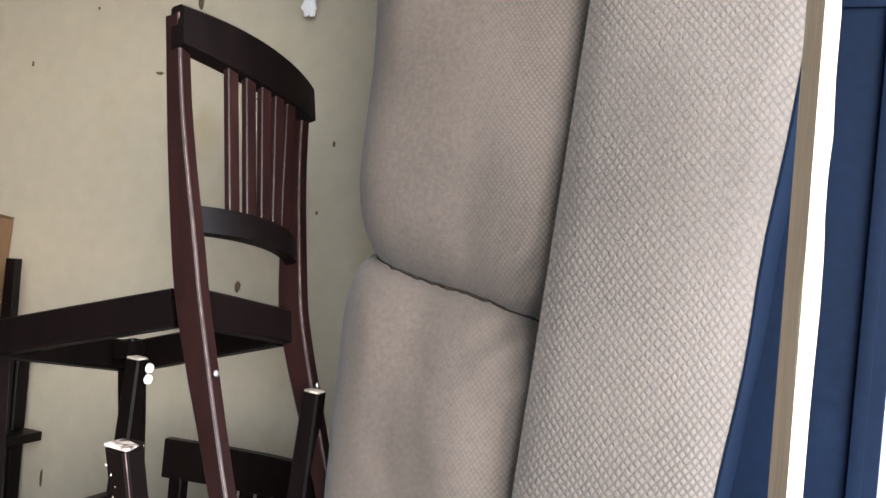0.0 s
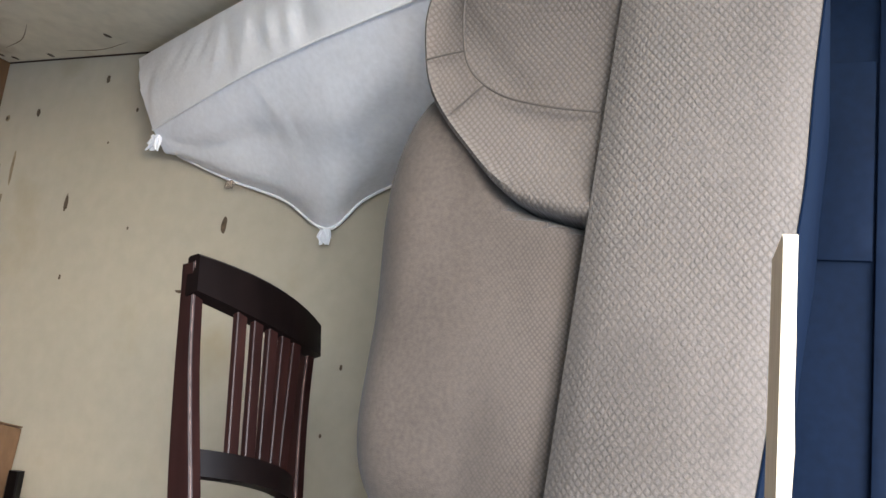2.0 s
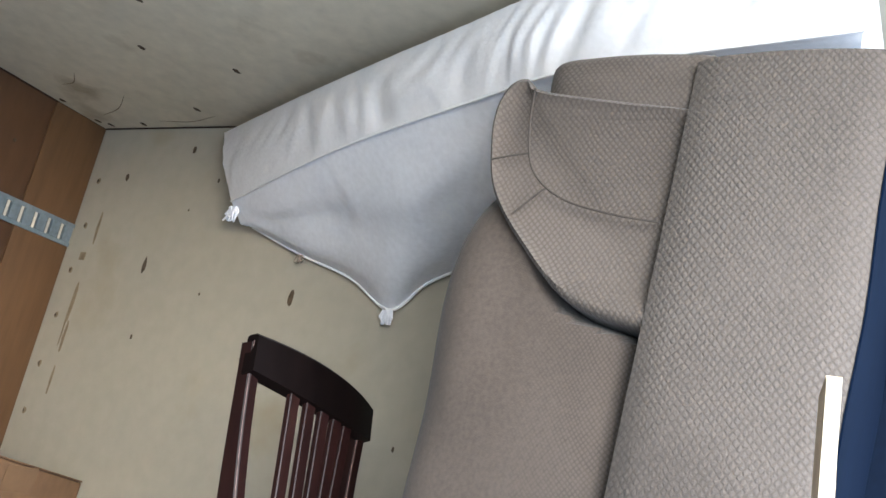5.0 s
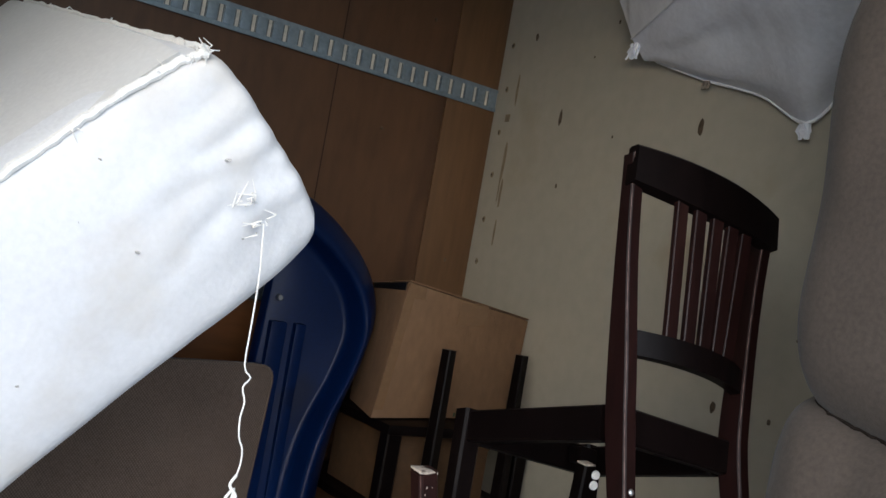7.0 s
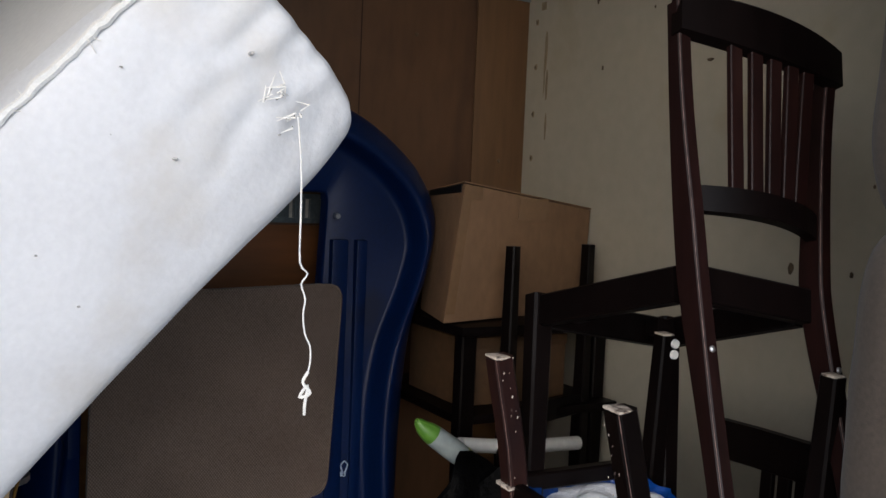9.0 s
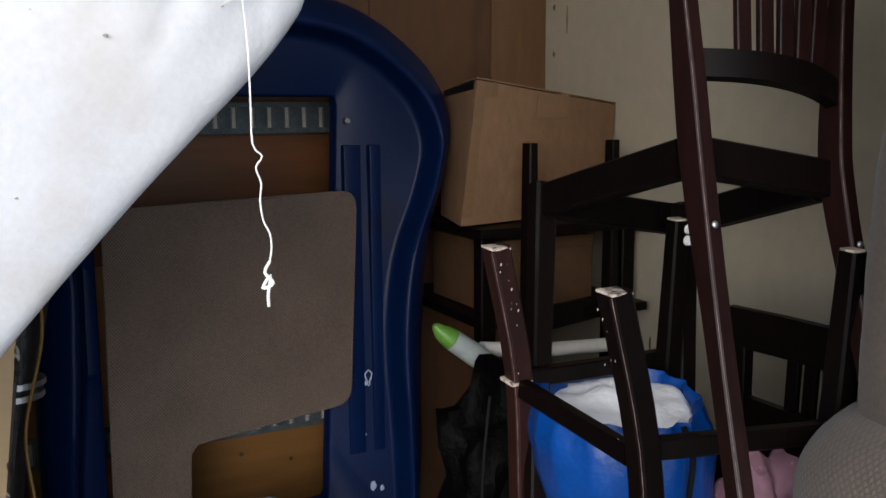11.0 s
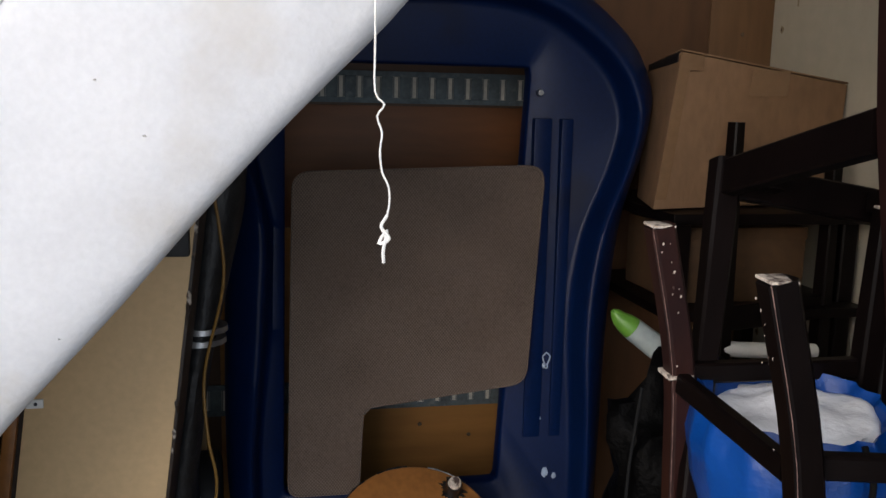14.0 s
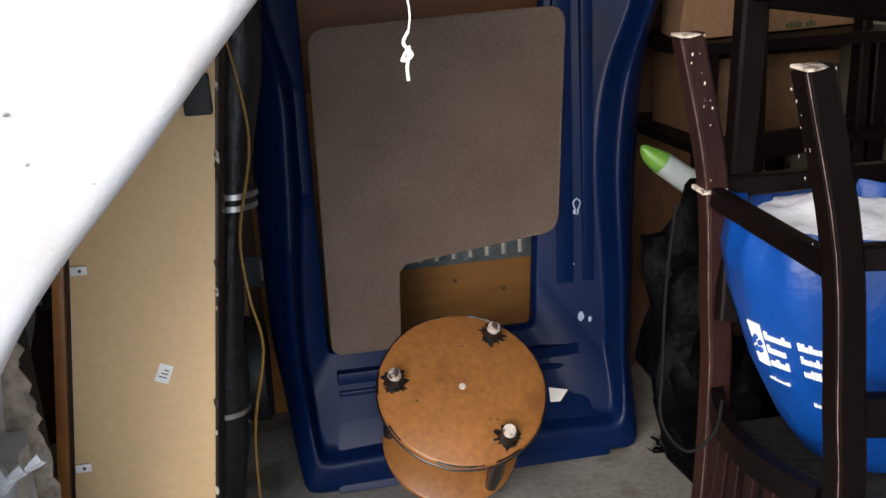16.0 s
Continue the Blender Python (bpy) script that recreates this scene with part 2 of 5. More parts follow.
YELLOW_PRINT = mat("yellow_green_print", (0.55, 0.60, 0.16), 0.4, vary=0.1)
STREAK = mat("brown_streak", (0.24, 0.19, 0.12), 0.7, vary=0.3, scale=40)
RUST = mat("dark_nail_mark", (0.085, 0.060, 0.036), 0.7, vary=0.4, scale=60)
GREY_PLASTIC = mat("grey_plastic_wrap", (0.36, 0.37, 0.38), 0.3, vary=0.2, scale=12, bump=0.5, dist=0.01)
TORN = mat("torn_dark_fabric", (0.012, 0.011, 0.010), 0.9, vary=0.5, scale=14, bump=0.5, dist=0.01)
FRAY = mat("frayed_lining", (0.34, 0.28, 0.22), 0.9, vary=0.4, scale=30, bump=0.5)
SPOT = mat("grey_soil_spot", (0.54, 0.52, 0.50), 0.9, vary=0.2, scale=60)
FRAY_PALE = mat("grey_torn_ticking", (0.46, 0.45, 0.43), 0.9, vary=0.15, scale=12, fine=90, bump=0.4, dist=0.004)
SCUFF = mat("pale_scuff", (0.33, 0.40, 0.52), 0.7, vary=0.3, scale=50)
PAPER = mat("paper_label", (0.78, 0.77, 0.74), 0.7, vary=0.05)
INK_GREEN = mat("dark_green_ink", (0.02, 0.06, 0.03), 0.7, vary=0.1)
INK = mat("dark_ink", (0.05, 0.05, 0.06), 0.7, vary=0.1)

# ---- mesh helpers ----
def root(name, label, category, group="", kind="", at=(0, 0, 0)):
    e = new(name)
    e.location = at
    return tagged(e, label, category, group, kind)


def part(name, bm, material, parent=None, label="", smooth=40):
    bmesh.ops.recalc_face_normals(bm, faces=bm.faces)
    me = bpy.data.meshes.new(name)
    bm.to_mesh(me)
    bm.free()
    for m in material if isinstance(material, (list, tuple)) else (material,):
        me.materials.append(m)
    if smooth:
        me.shade_smooth()
        me.set_sharp_from_angle(angle=radians(smooth))
    ob = new(name, me)
    if parent:
        ob.parent = parent
        ob.location = -Vector(parent.location) if parent.parent is None else (0, 0, 0)
    if label:
        tagged(ob, label)
    return ob


def hexa(bm, a, b, bevel=0.0):
    """A solid between two rings of four corners."""
    va, vb = [bm.verts.new(p) for p in a], [bm.verts.new(p) for p in b]
    f = [bm.faces.new(va), bm.faces.new(vb[::-1])]
    for i in range(4):
        f.append(bm.faces.new((va[i], vb[i], vb[(i + 1) % 4], va[(i + 1) % 4])))
    if bevel:
        edges = list({e for q in f for e in q.edges})
        bmesh.ops.bevel(bm, geom=edges, offset=bevel, segments=2, profile=0.6, affect="EDGES")


def block(bm, lo, hi, bevel=0.0):
    (x0, y0, z0), (x1, y1, z1) = lo, hi
    hexa(bm, [(x0, y0, z0), (x1, y0, z0), (x1, y1, z0), (x0, y1, z0)], [(x0, y0, z1), (x1, y0, z1), (x1, y1, z1), (x0, y1, z1)], bevel)


def box(lo, hi, bevel=0.0):
    bm = bmesh.new()
    block(bm, lo, hi, bevel)
    return bm


def loft(bm, rings, cap=True, close=True):
    rows = [[bm.verts.new(p) for p in r] for r in rings]
    n = len(rows[0])
    for a, b in zip(rows, rows[1:]):
        for i in range(n if close else n - 1):
            j = (i + 1) % n
            bm.faces.new((a[i], a[j], b[j], b[i]))
    if cap:
        bm.faces.new(rows[0][::-1])
        bm.faces.new(rows[-1])
    return rows


def bar(points, sizes, side, round_off=0.2):
    """A bar of rectangular section along a line of points; side is the direction of its width."""
    bm = bmesh.new()
    pts = [Vector(p) for p in points]
    rings = []
    for i, p in enumerate(pts):
        d = (pts[min(i + 1, len(pts) - 1)] - pts[max(i - 1, 0)]).normalized()
        s = Vector(side)
        s = (s - d * s.dot(d)).normalized()
        u = d.cross(s)
        w, h = sizes[i] if isinstance(sizes, list) else sizes
        c = round_off * min(w, h)
        ring = []
        for a, b in ((1, 1), (-1, 1), (-1, -1), (1, -1)):
            q1, q2 = (a * (w / 2 - c), b * h / 2), (a * w / 2, b * (h / 2 - c))
            order = (q2, q1) if a * b > 0 else (q1, q2)
            ring += [p + s * q[0] + u * q[1] for q in order]
        rings.append(ring)
    loft(bm, rings)
    return bm


def tube(points, radius, sides=8, bm=None):
    bm = bm or bmesh.new()
    pts = [Vector(p) for p in points]
    rings = []
    ref = Vector((0.3, 0.9, 0.2))
    for i, p in enumerate(pts):
        d = (pts[min(i + 1, len(pts) - 1)] - pts[max(i - 1, 0)]).normalized()
        s = (ref - d * ref.dot(d)).normalized()
        u = d.cross(s)
        r = radius[i] if isinstance(radius, (list, tuple)) else radius
        rings.append([p + (s * math.cos(a) + u * math.sin(a)) * r for a in [2 * math.pi * k / sides for k in range(sides)]])
    loft(bm, rings)
    return bm


def ball(centre, radius, squash=(1, 1, 1), rough=0.0, detail=2):
    bm = bmesh.new()
    bmesh.ops.create_icosphere(bm, subdivisions=detail, radius=1)
    for v in bm.verts:
        k = 1 + rough * noise.noise(v.co * 2.2 + Vector(centre) * 7)
        v.co = Vector(centre) + Vector([v.co[i] * squash[i] * radius * k for i in range(3)])
    return bm


def smoothline(pts, n=8):
    """A smooth line through points."""
    P = [Vector(p) for p in pts]
    P = [2 * P[0] - P[1]] + P + [2 * P[-1] - P[-2]]
    out = []
    for i in range(1, len(P) - 2):
        for k in range(n):
            t = k / n
            a, b, c, d = P[i - 1:i + 3]
            out.append(0.5 * (2 * b + (c - a) * t + (2 * a - 5 * b + 4 * c - d) * t * t + (3 * b - a - 3 * c + d) * t ** 3))
    return out + [P[-2]]


def prism(outline, y0, y1, bevel=0.0):
    """An outline in the x-z plane, made solid from y0 to y1."""
    bm = bmesh.new()
    a = [bm.verts.new((x, y0, z)) for x, z in outline]
    b = [bm.verts.new((x, y1, z)) for x, z in outline]
    fa, fb = bm.faces.new(a), bm.faces.new(b[::-1])
    for i in range(len(a)):
        j = (i + 1) % len(a)
        bm.faces.new((a[i], b[i], b[j], a[j]))
    if bevel:
        bmesh.ops.bevel(bm, geom=list(fa.edges) + list(fb.edges), offset=bevel, segments=3, profile=0.5, affect="EDGES")
    return bm


def rounded(outline, r, n=5):
    """Rounds the corners of an outline; r: one radius, or one a corner."""
    out = []
    m = len(outline)
    for i in range(m):
        p, a, b = Vector(outline[i]), Vector(outline[i - 1]), Vector(outline[(i + 1) % m])
        k = r[i] if isinstance(r, (list, tuple)) else r
        if k <= 0:
            out.append(tuple(p))
            continue
        s, e = p + (a - p).normalized() * k, p + (b - p).normalized() * k
        for j in range(n + 1):
            t = j / n
            out.append(tuple(s * (1 - t) ** 2 + p * 2 * t * (1 - t) + e * t * t))
    return out


# ---- the container ----
CEIL, LEFT, FRONT = 2.483, -2.36, -3.0
# unseen ground, paled to throw daylight up at the ceiling and box spring
ground = part("ground", box((-400, -400, -0.35), (400, 400, -0.22)), BOUNCE_GROUND)
tagged(ground, "unseen ground outside the container, pale to bounce light in", "ground", kind="structure")
floor = part("floor", box((LEFT - 0.06, FRONT, -0.2), (0.06, 0.06, 0.0)), CONCRETE)
tagged(floor, "dusty pale grey container floor", "floor", kind="structure")
ceiling = part("ceiling", box((LEFT - 0.06, FRONT, CEIL), (0.06, 0.06, CEIL + 0.06)), PLY_CEIL)
tagged(ceiling, "cream painted plywood ceiling with rusty nail marks", "ceiling", kind="structure")
wall_east = part("wall_east", box((0, -2.36, 0), (0.06, 0.06, CEIL)), PLY_CREAM)
tagged(wall_east, "cream painted plywood wall with nail holes and stains", "wall", kind="structure")
# out of view; ends early so that daylight reaches the east wall
wall_west = part("wall_west", box((LEFT - 0.06, -2.1, 0), (LEFT, 0.06, CEIL)), PLY_CREAM)
tagged(wall_west, "unseen cream painted plywood side wall, cut short for light", "wall", kind="structure")
wall_north = part("wall_north", box((LEFT, 0.0, 0), (0, 0.06, CEIL)), PLY_BROWN)
tagged(wall_north, "brown varnished plywood end wall with steel tracks", "wall", kind="structure")
part("panel", box((-0.205, -0.008, 0), (-0.002, -0.001, CEIL - 0.003), 0.001), PLY_PALE, wall_north, "paler plywood strip beside the corner")
# two boards added over the wall, its brighter light lower down as colour
part("panel", box((-1.62, -0.008, 0.004), (-0.64, -0.001, 0.950), 0.001), PLY_LIT, wall_north, "added orange board low on the wall, stronger light in its colour")
part("panel", box((-1.62, -0.008, 0.953), (-0.64, -0.001, 1.290), 0.001), PLY_HALF_LIT, wall_north, "added reddish brown board, dimmer light in its colour")
part("joint", box((-0.618, -0.0025, 0), (-0.615, -0.001, CEIL - 0.003)), JOINT, wall_north)


def track(z0, z1, x0, x1, steel):
    """A slotted steel lashing track on the end wall."""
    t = root("lashing_track", "galvanised steel lashing track with upright slots", "track", "lashing tracks", "structure", at=(x1, 0, z0))
    h = z1 - z0
    rail = bmesh.new()
    block(rail, (x0, -0.014, z0), (x1, -0.0092, z0 + h * 0.17))
    block(rail, (x0, -0.014, z1 - h * 0.17), (x1, -0.0092, z1))
    n = int((x1 - x0) / 0.0508)
    for i in range(n + 1):
        c = x1 - 0.02 - i * 0.0508
        block(rail, (max(c - 0.0160, x0), -0.016, z0 + h * 0.17), (min(c + 0.0160, x1), -0.0092, z1 - h * 0.17), 0.002)
    part("rail", rail, steel, t)
    edge = bmesh.new()
    for i in range(n):
        c = x1 - 0.02 - (i + 0.5) * 0.0508
        for q in (-1, 1):
            block(edge, (c + q * 0.0068 - 0.0016, -0.0125, z0 + h * 0.18), (c + q * 0.0068 + 0.0016, -0.0112, z1 - h * 0.18))
    part("slot_edges", edge, SLOT_DARK, t)
    back = box((x0, -0.0110, z0 + 0.012), (x1, -0.0085, z1 - 0.012))
    part("slot_backing", back, SLOT, t, "dusty pale slots of the track")


track(2.06, 2.137, LEFT + 0.01, -0.003, GALV)
track(1.297, 1.384, LEFT + 0.01, -0.225, GALV_DULL)
track(0.415, 0.505, LEFT + 0.01, -0.70, GALV_DULL)

# nail holes, dents and rust streaks on the boards

def mark(name, centre, size, parent, m=RUST):
    bm = ball(centre, 1.0, size, 0.5, 2)
    return part(name, bm, m, parent)


for i in range(14):
    z = 2.29 - 0.152 * i + random.uniform(-0.006, 0.006)
    y = -0.055 + random.uniform(-0.006, 0.006)
    mark("screw_head", (-0.0004, y, z), (0.002, 0.0085, 0.0105), wall_east, STREAK)
    mark("screw_hole", (-0.0014, y + 0.001, z), (0.002, 0.0045, 0.006), wall_east)
part("square_hole", box((-0.0022, -0.102, 2.022), (0.004, -0.078, 2.048), 0.0008), STREAK, wall_east)
for y, z, a, b in ((-0.947, 1.962, 0.011, 0.024), (-0.37, 2.02, 0.009, 0.026), (-1.130, 1.262, 0.010, 0.014), (-0.178, 2.308, 0.010, 0.013), (-0.435, 2.405, 0.009, 0.012),
                   (-0.484, 2.205, 0.004, 0.004), (-0.570, 2.303, 0.005, 0.007), (-0.405, 1.801, 0.006, 0.007), (-1.36, 1.62, 0.005, 0.007), (-1.29, 1.262, 0.006, 0.007),
                   (-1.33, 1.456, 0.004, 0.005), (-0.838, 1.780, 0.016, 0.004), (-0.564, 0.692, 0.006, 0.024), (-0.62, 1.95, 0.004, 0.005), (-1.15, 1.72, 0.02, 0.004), (-0.30, 1.18, 0.005, 0.007),
                   (-0.118, 2.13, 0.007, 0.055), (-0.112, 1.885, 0.009, 0.070), (-0.122, 1.77, 0.008, 0.050), (-0.126, 1.64, 0.006, 0.045), (-0.108, 1.83, 0.005, 0.10)):
    mark("nail_hole" if b < 0.04 else "streak", (-0.0002, y, z), (0.0012, a * 0.8, b), wall_east, RUST if b < 0.04 else STREAK)
for x, y in ((-0.46, -0.635), (-0.117, -0.52), (-0.205, -0.028), (-0.06, -0.03), (-0.03, -0.06), (-0.03, -0.21), (-0.319, -0.84), (-0.656, -0.82), (-0.47, -0.03), (-0.68, -0.03), (-0.9, -0.03), (-1.1, -0.03)):
    mark("nail_hole", (x, y, CEIL + 0.0006), (0.015, 0.009, 0.0025), ceiling)
for x, z in ((-0.10, 1.52), (-0.10, 0.9), (-0.43, 1.9), (-1.05, 0.36), (-1.15, 0.45), (-0.9, 0.32), (-0.3, 2.3)):
    mark("nail_hole", (x, -0.009, z), (0.006, 0.002, 0.006), wall_north)

part("joint", box((-0.005, -2.36, CEIL - 0.004), (-0.001, -0.002, CEIL - 0.0005)), JOINT, ceiling)
part("joint", box((LEFT, -0.006, CEIL - 0.005), (-0.006, -0.001, CEIL - 0.0005)), JOINT, ceiling)
for x0, y0, x1, y1 in ((-0.10, -0.10, -0.22, -0.32), (-0.30, -0.14, -0.36, -0.26), (-0.05, -0.30, -0.07, -0.55)):
    pts = smoothline([(x0, y0, CEIL - 0.0002), ((x0 + x1) / 2 + 0.02, (y0 + y1) / 2, CEIL - 0.0002), (x1, y1, CEIL - 0.0002)], 5)
    part("streak", tube(pts, [0.0006 + 0.0012 * math.sin(math.pi * i / 10) for i in range(11)], 5), STREAK, ceiling)

# blue steel end frame and the open door leaf beside the opening
post = root("door_frame", "dark blue painted steel end frame of the container", "door frame", kind="structure", at=(0, -2.6, 0))
part("post", box((-0.078, -2.552, 0), (-0.003, -2.29, CEIL - 0.004), 0.006), BLUE_STEEL, post)
part("strip", box((-0.090, -2.525, 0.0), (-0.079, -2.50, CEIL - 0.03), 0.003), BLUE_STEEL, post)
part("plate", box((-0.086, -2.495, 1.9), (-0.079, -2.38, 2.3), 0.003), BLUE_STEEL, post)

# loose plywood sheet on edge by the opening
sheet = root("plywood_sheet", "raw plywood sheet standing on edge with splintered rim", "plywood", at=(-1.1, -2.41, 0))
bm = bmesh.new()
rings = []
for i in range(40):
    z = 1.685 * i / 39
    j = lambda: random.uniform(-0.0012, 0.0012)
    lean = 0.012 + 0.012 * (1.685 - z)
    ex = -1.118 + j()
    rings.append([(ex, -2.392 - lean + j(), z), (ex, -2.380 - lean + j(), z), (-1.02, -2.366 - lean, z), (-1.02, -2.378 - lean, z)])
loft(bm, rings)
part("sheet", bm, RAW_FACE, sheet, smooth=0)
bm = bmesh.new()
rings = []
for i in range(40):
    z = 1.683 * i / 39
    lean = 0.012 + 0.012 * (1.685 - z)
    j = lambda: random.uniform(-0.001, 0.001)
    rings.append([(-1.1225 + j(), -2.3915 - lean, z), (-1.1225 + j(), -2.3805 - lean, z), (-1.119, -2.3805 - lean, z), (-1.119, -2.3915 - lean, z)])
loft(bm, rings)
part("sawn_edge", bm, RAW_EDGE, sheet, "pale splintered sawn edge", smooth=0)

# ---- the loveseat, standing on its arm ----
def cushion_form(y0, y1, z0, z1, xf, xb, puff, seed, power=2.6, crease=0.0, skew=0.0, detail=5):
    """A stuffed form: front at xf, back at xb, pillowed on all sides."""
    bm = bmesh.new()
    bmesh.ops.create_icosphere(bm, subdivisions=detail, radius=1)
    cx, cy, cz = (xf + xb) / 2, (y0 + y1) / 2, (z0 + z1) / 2
    for v in bm.verts:
        p = v.co.normalized()
        k = (abs(p.x) ** power + abs(p.y) ** power + abs(p.z) ** power) ** (-1 / power)
        q = p * k
        w = noise.noise(Vector((q.x * 1.6 + seed, q.y * 1.6, q.z * 1.6))) * puff + noise.noise(Vector((q.x * 5 + seed, q.y * 5, q.z * 5))) * puff * 0.08
        v.co = (cx + q.x * abs(xb - xf) / 2 * (1 + w), cy + q.y * (y1 - y0) / 2 * (1 + w), cz + q.z * (z1 - z0) / 2 * (1 + 0.5 * w))
        if skew and v.co.y > -1.95:
            v.co.y += skew * (v.co.x + 0.40) * (v.co.y + 1.95) / 0.20
        if crease and v.co.z > 1.62:
            y, z = v.co.y, v.co.z
            if y > -1.98 and z > 1.70:
                v.co.y -= 0.060 * ((z - 1.70) / 0.34) ** 2 * (y + 1.98) / 0.22
            rim = 1.79 + 0.23 * (y + 2.175) + 1.3 * max(0.0, y + 2.02) ** 1.5
            under = min(1.0, max(0.0, (z - rim + 0.022) / 0.04)) * min(1.0, max(0.0, (-1.93 - y) / 0.10))
            v.co.x += 0.13 * under * under * (3 - 2 * under) if v.co.x < -0.45 else 0.0
        if crease:
            near = math.exp(-((v.co.z - crease) / 0.16) ** 2)
            v.co.z += 0.25 * (v.co.y + 1.80) * near
            fold = max(0.0, 1 - ((v.co.y + 2.06) / 0.10) ** 2) ** 2 * near
            v.co.x += 0.007 * fold * math.sin(v.co.z * 95 + v.co.y * 60)
    return bm


sofa = root("loveseat", "beige woven fabric loveseat standing upright on its arm", "sofa", at=(-0.4, -2.2, 0.6))
# front rail below the cushions
bm = bmesh.new()
rings = []
for i in range(31):
    z = 0.60 + 1.60 * i / 30
    w = 0.006 * math.sin(z * 9) + 0.004 * math.sin(z * 23)
    k = 1.0 if 0 < i < 30 else 0.85
    ring = []
    for a in range(13):
        t = a / 12
        y = -2.116 - (0.262 + 0.04 * min(0.0, z - 1.67)) * t - 0.068 * (z - 1.67)
        ring.append((-0.735 - (0.022 + 0.3 * w) * math.sin(math.pi * min(max(t, 0.0), 1)) ** 0.45 * k, y + (0.4 * w if a == 12 else 0), z))
    ring += [(-0.085, ring[-1][1], z), (-0.085, ring[0][1], z)]
    rings.append(ring)
loft(bm, rings)
part("front_rail", bm, SOFA_LIGHT, sofa, "pale beige diamond-weave front rail", 50)
cushions = [part("seat_cushion", cushion_form(-2.15, -1.772, 1.353, 2.07, -0.725, -0.10, 0.05, 3.0, 5.5, 1.375, detail=6), SOFA_CUSHION, sofa, "faded brown seat cushion"),
            part("seat_cushion", cushion_form(-2.12, -1.730, 0.80, 1.408, -0.722, -0.10, 0.06, 11.0, 5.5, 1.37, 0.09, 6), SOFA_CUSHION, sofa, "faded brown seat cushion")]
# dark tube where the two cushions press together: the crease's shade as colour
trees = []
for q in cushions:
    trees.append(BVHTree.FromPolygons([v.co.copy() for v in q.data.vertices], [tuple(f.vertices) for f in q.data.polygons]))
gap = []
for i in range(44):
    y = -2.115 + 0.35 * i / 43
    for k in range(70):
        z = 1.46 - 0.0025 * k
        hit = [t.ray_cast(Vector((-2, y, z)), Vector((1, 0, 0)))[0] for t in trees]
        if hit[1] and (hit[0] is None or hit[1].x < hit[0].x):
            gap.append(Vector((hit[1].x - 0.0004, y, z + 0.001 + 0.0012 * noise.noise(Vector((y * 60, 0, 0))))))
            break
part("crease", tube(gap, [0.0012 + 0.0018 * math.sin(math.pi * min(1, k / len(gap) * 1.1)) for k in range(len(gap))], 6), SHADOW_WELT, cushions[1], "dark tube painting in the shade of the cushion crease")


under = bmesh.new()
rings = []
for i in range(25):
    z = 0.61 + 1.56 * i / 24
    y = -2.378 - 0.04 * min(0.0, z - 1.67) - 0.068 * (z - 1.67) + 0.4 * (0.006 * math.sin(z * 9) + 0.004 * math.sin(z * 23))
    rings.append([(-0.736, y - 0.001, z), (-0.736, y - 0.0035, z), (-0.088, y - 0.0035, z), (-0.088, y - 0.001, z)])
loft(under, rings)
part("dust_cover", under, NAVY_CLOTH, sofa, "dark navy cloth on the underside")
part("back", cushion_form(-2.27, -1.80, 0.64, 2.12, -0.20, -0.015, 0.02, 5.0, power=6), SOFA_CUSHION, sofa)


def arm(z0, z1, flip):
    """A padded arm with a piped front panel; its front faces the opening side."""
    lo, hi = (z0, z1) if not flip else (z1, z0)
    out = [(-2.175, lo), (-2.02, lo + 0.10 * (hi - lo)), (-1.93, lo + 0.32 * (hi - lo)), (-1.865, lo + 0.56 * (hi - lo)), (-1.842, lo + 0.80 * (hi - lo)), (-1.840, lo + 0.97 * (hi - lo)), (-1.856, lo + 1.08 * (hi - lo)), (-1.885, lo + 1.11 * (hi - lo)), (-1.925, lo + 1.04 * (hi - lo)), (-2.175, lo + 0.93 * (hi - lo))]
    line = [(p.x, p.y) for p in smoothline([(a, b, 0) for a, b in out], 5)]
    bm = bmesh.new()
    rings = []
    cy, cz = sum(p[0] for p in line) / len(line), sum(p[1] for p in line) / len(line)
    for x, s in ((-0.722, 0.80), (-0.735, 0.93), (-0.730, 0.985), (-0.712, 1.0), (-0.5, 1.0), (-0.10, 1.0)):
        rings.append([(x, cy + (y - cy) * s if y > -2.11 else y, cz + (z - cz) * s) for y, z in line])
    loft(bm, rings)
    a = part("arm", bm, SOFA_ARM, sofa, "padded arm with rounded front", 60)
    g = (lambda z: 2.785 - z) if flip else (lambda z: z)
    seam = smoothline([(-0.738, y, g(z)) for y, z in ((-1.905, 2.165), (-1.908, 2.10), (-1.925, 2.03), (-1.975, 1.985), (-2.05, 1.962), (-2.13, 1.95))], 6)
    part("piping", tube(seam, 0.0019, 6), PIPING, a)
    for p, q in (((-1.853, 2.045), (-1.915, 2.055)), ((-1.905, 1.955), (-1.955, 2.0))):
        part("seam", tube([(-0.737, p[0], g(p[1])), (-0.7385, (p[0] + q[0]) / 2, g((p[1] + q[1]) / 2)), (-0.738, q[0], g(q[1]))], 0.0016, 5), PIPING, a)


arm(1.79, 2.150, False)
arm(0.60, 0.985, True)
part("arm_pad", cushion_form(-2.13, -1.690, 0.64, 1.012, -0.800, -0.12, 0.03, 17.0, 3.0), SOFA_ARM, sofa)
part("side_panel", cushion_form(-2.20, -1.900, 2.10, 2.238, -0.728, -0.10, 0.02, 7.0, power=8), SOFA_ARM, sofa)
trunk = root("storage_trunk", "plain dark wooden trunk under the loveseat", "trunk", at=(-0.4, -2.1, 0))
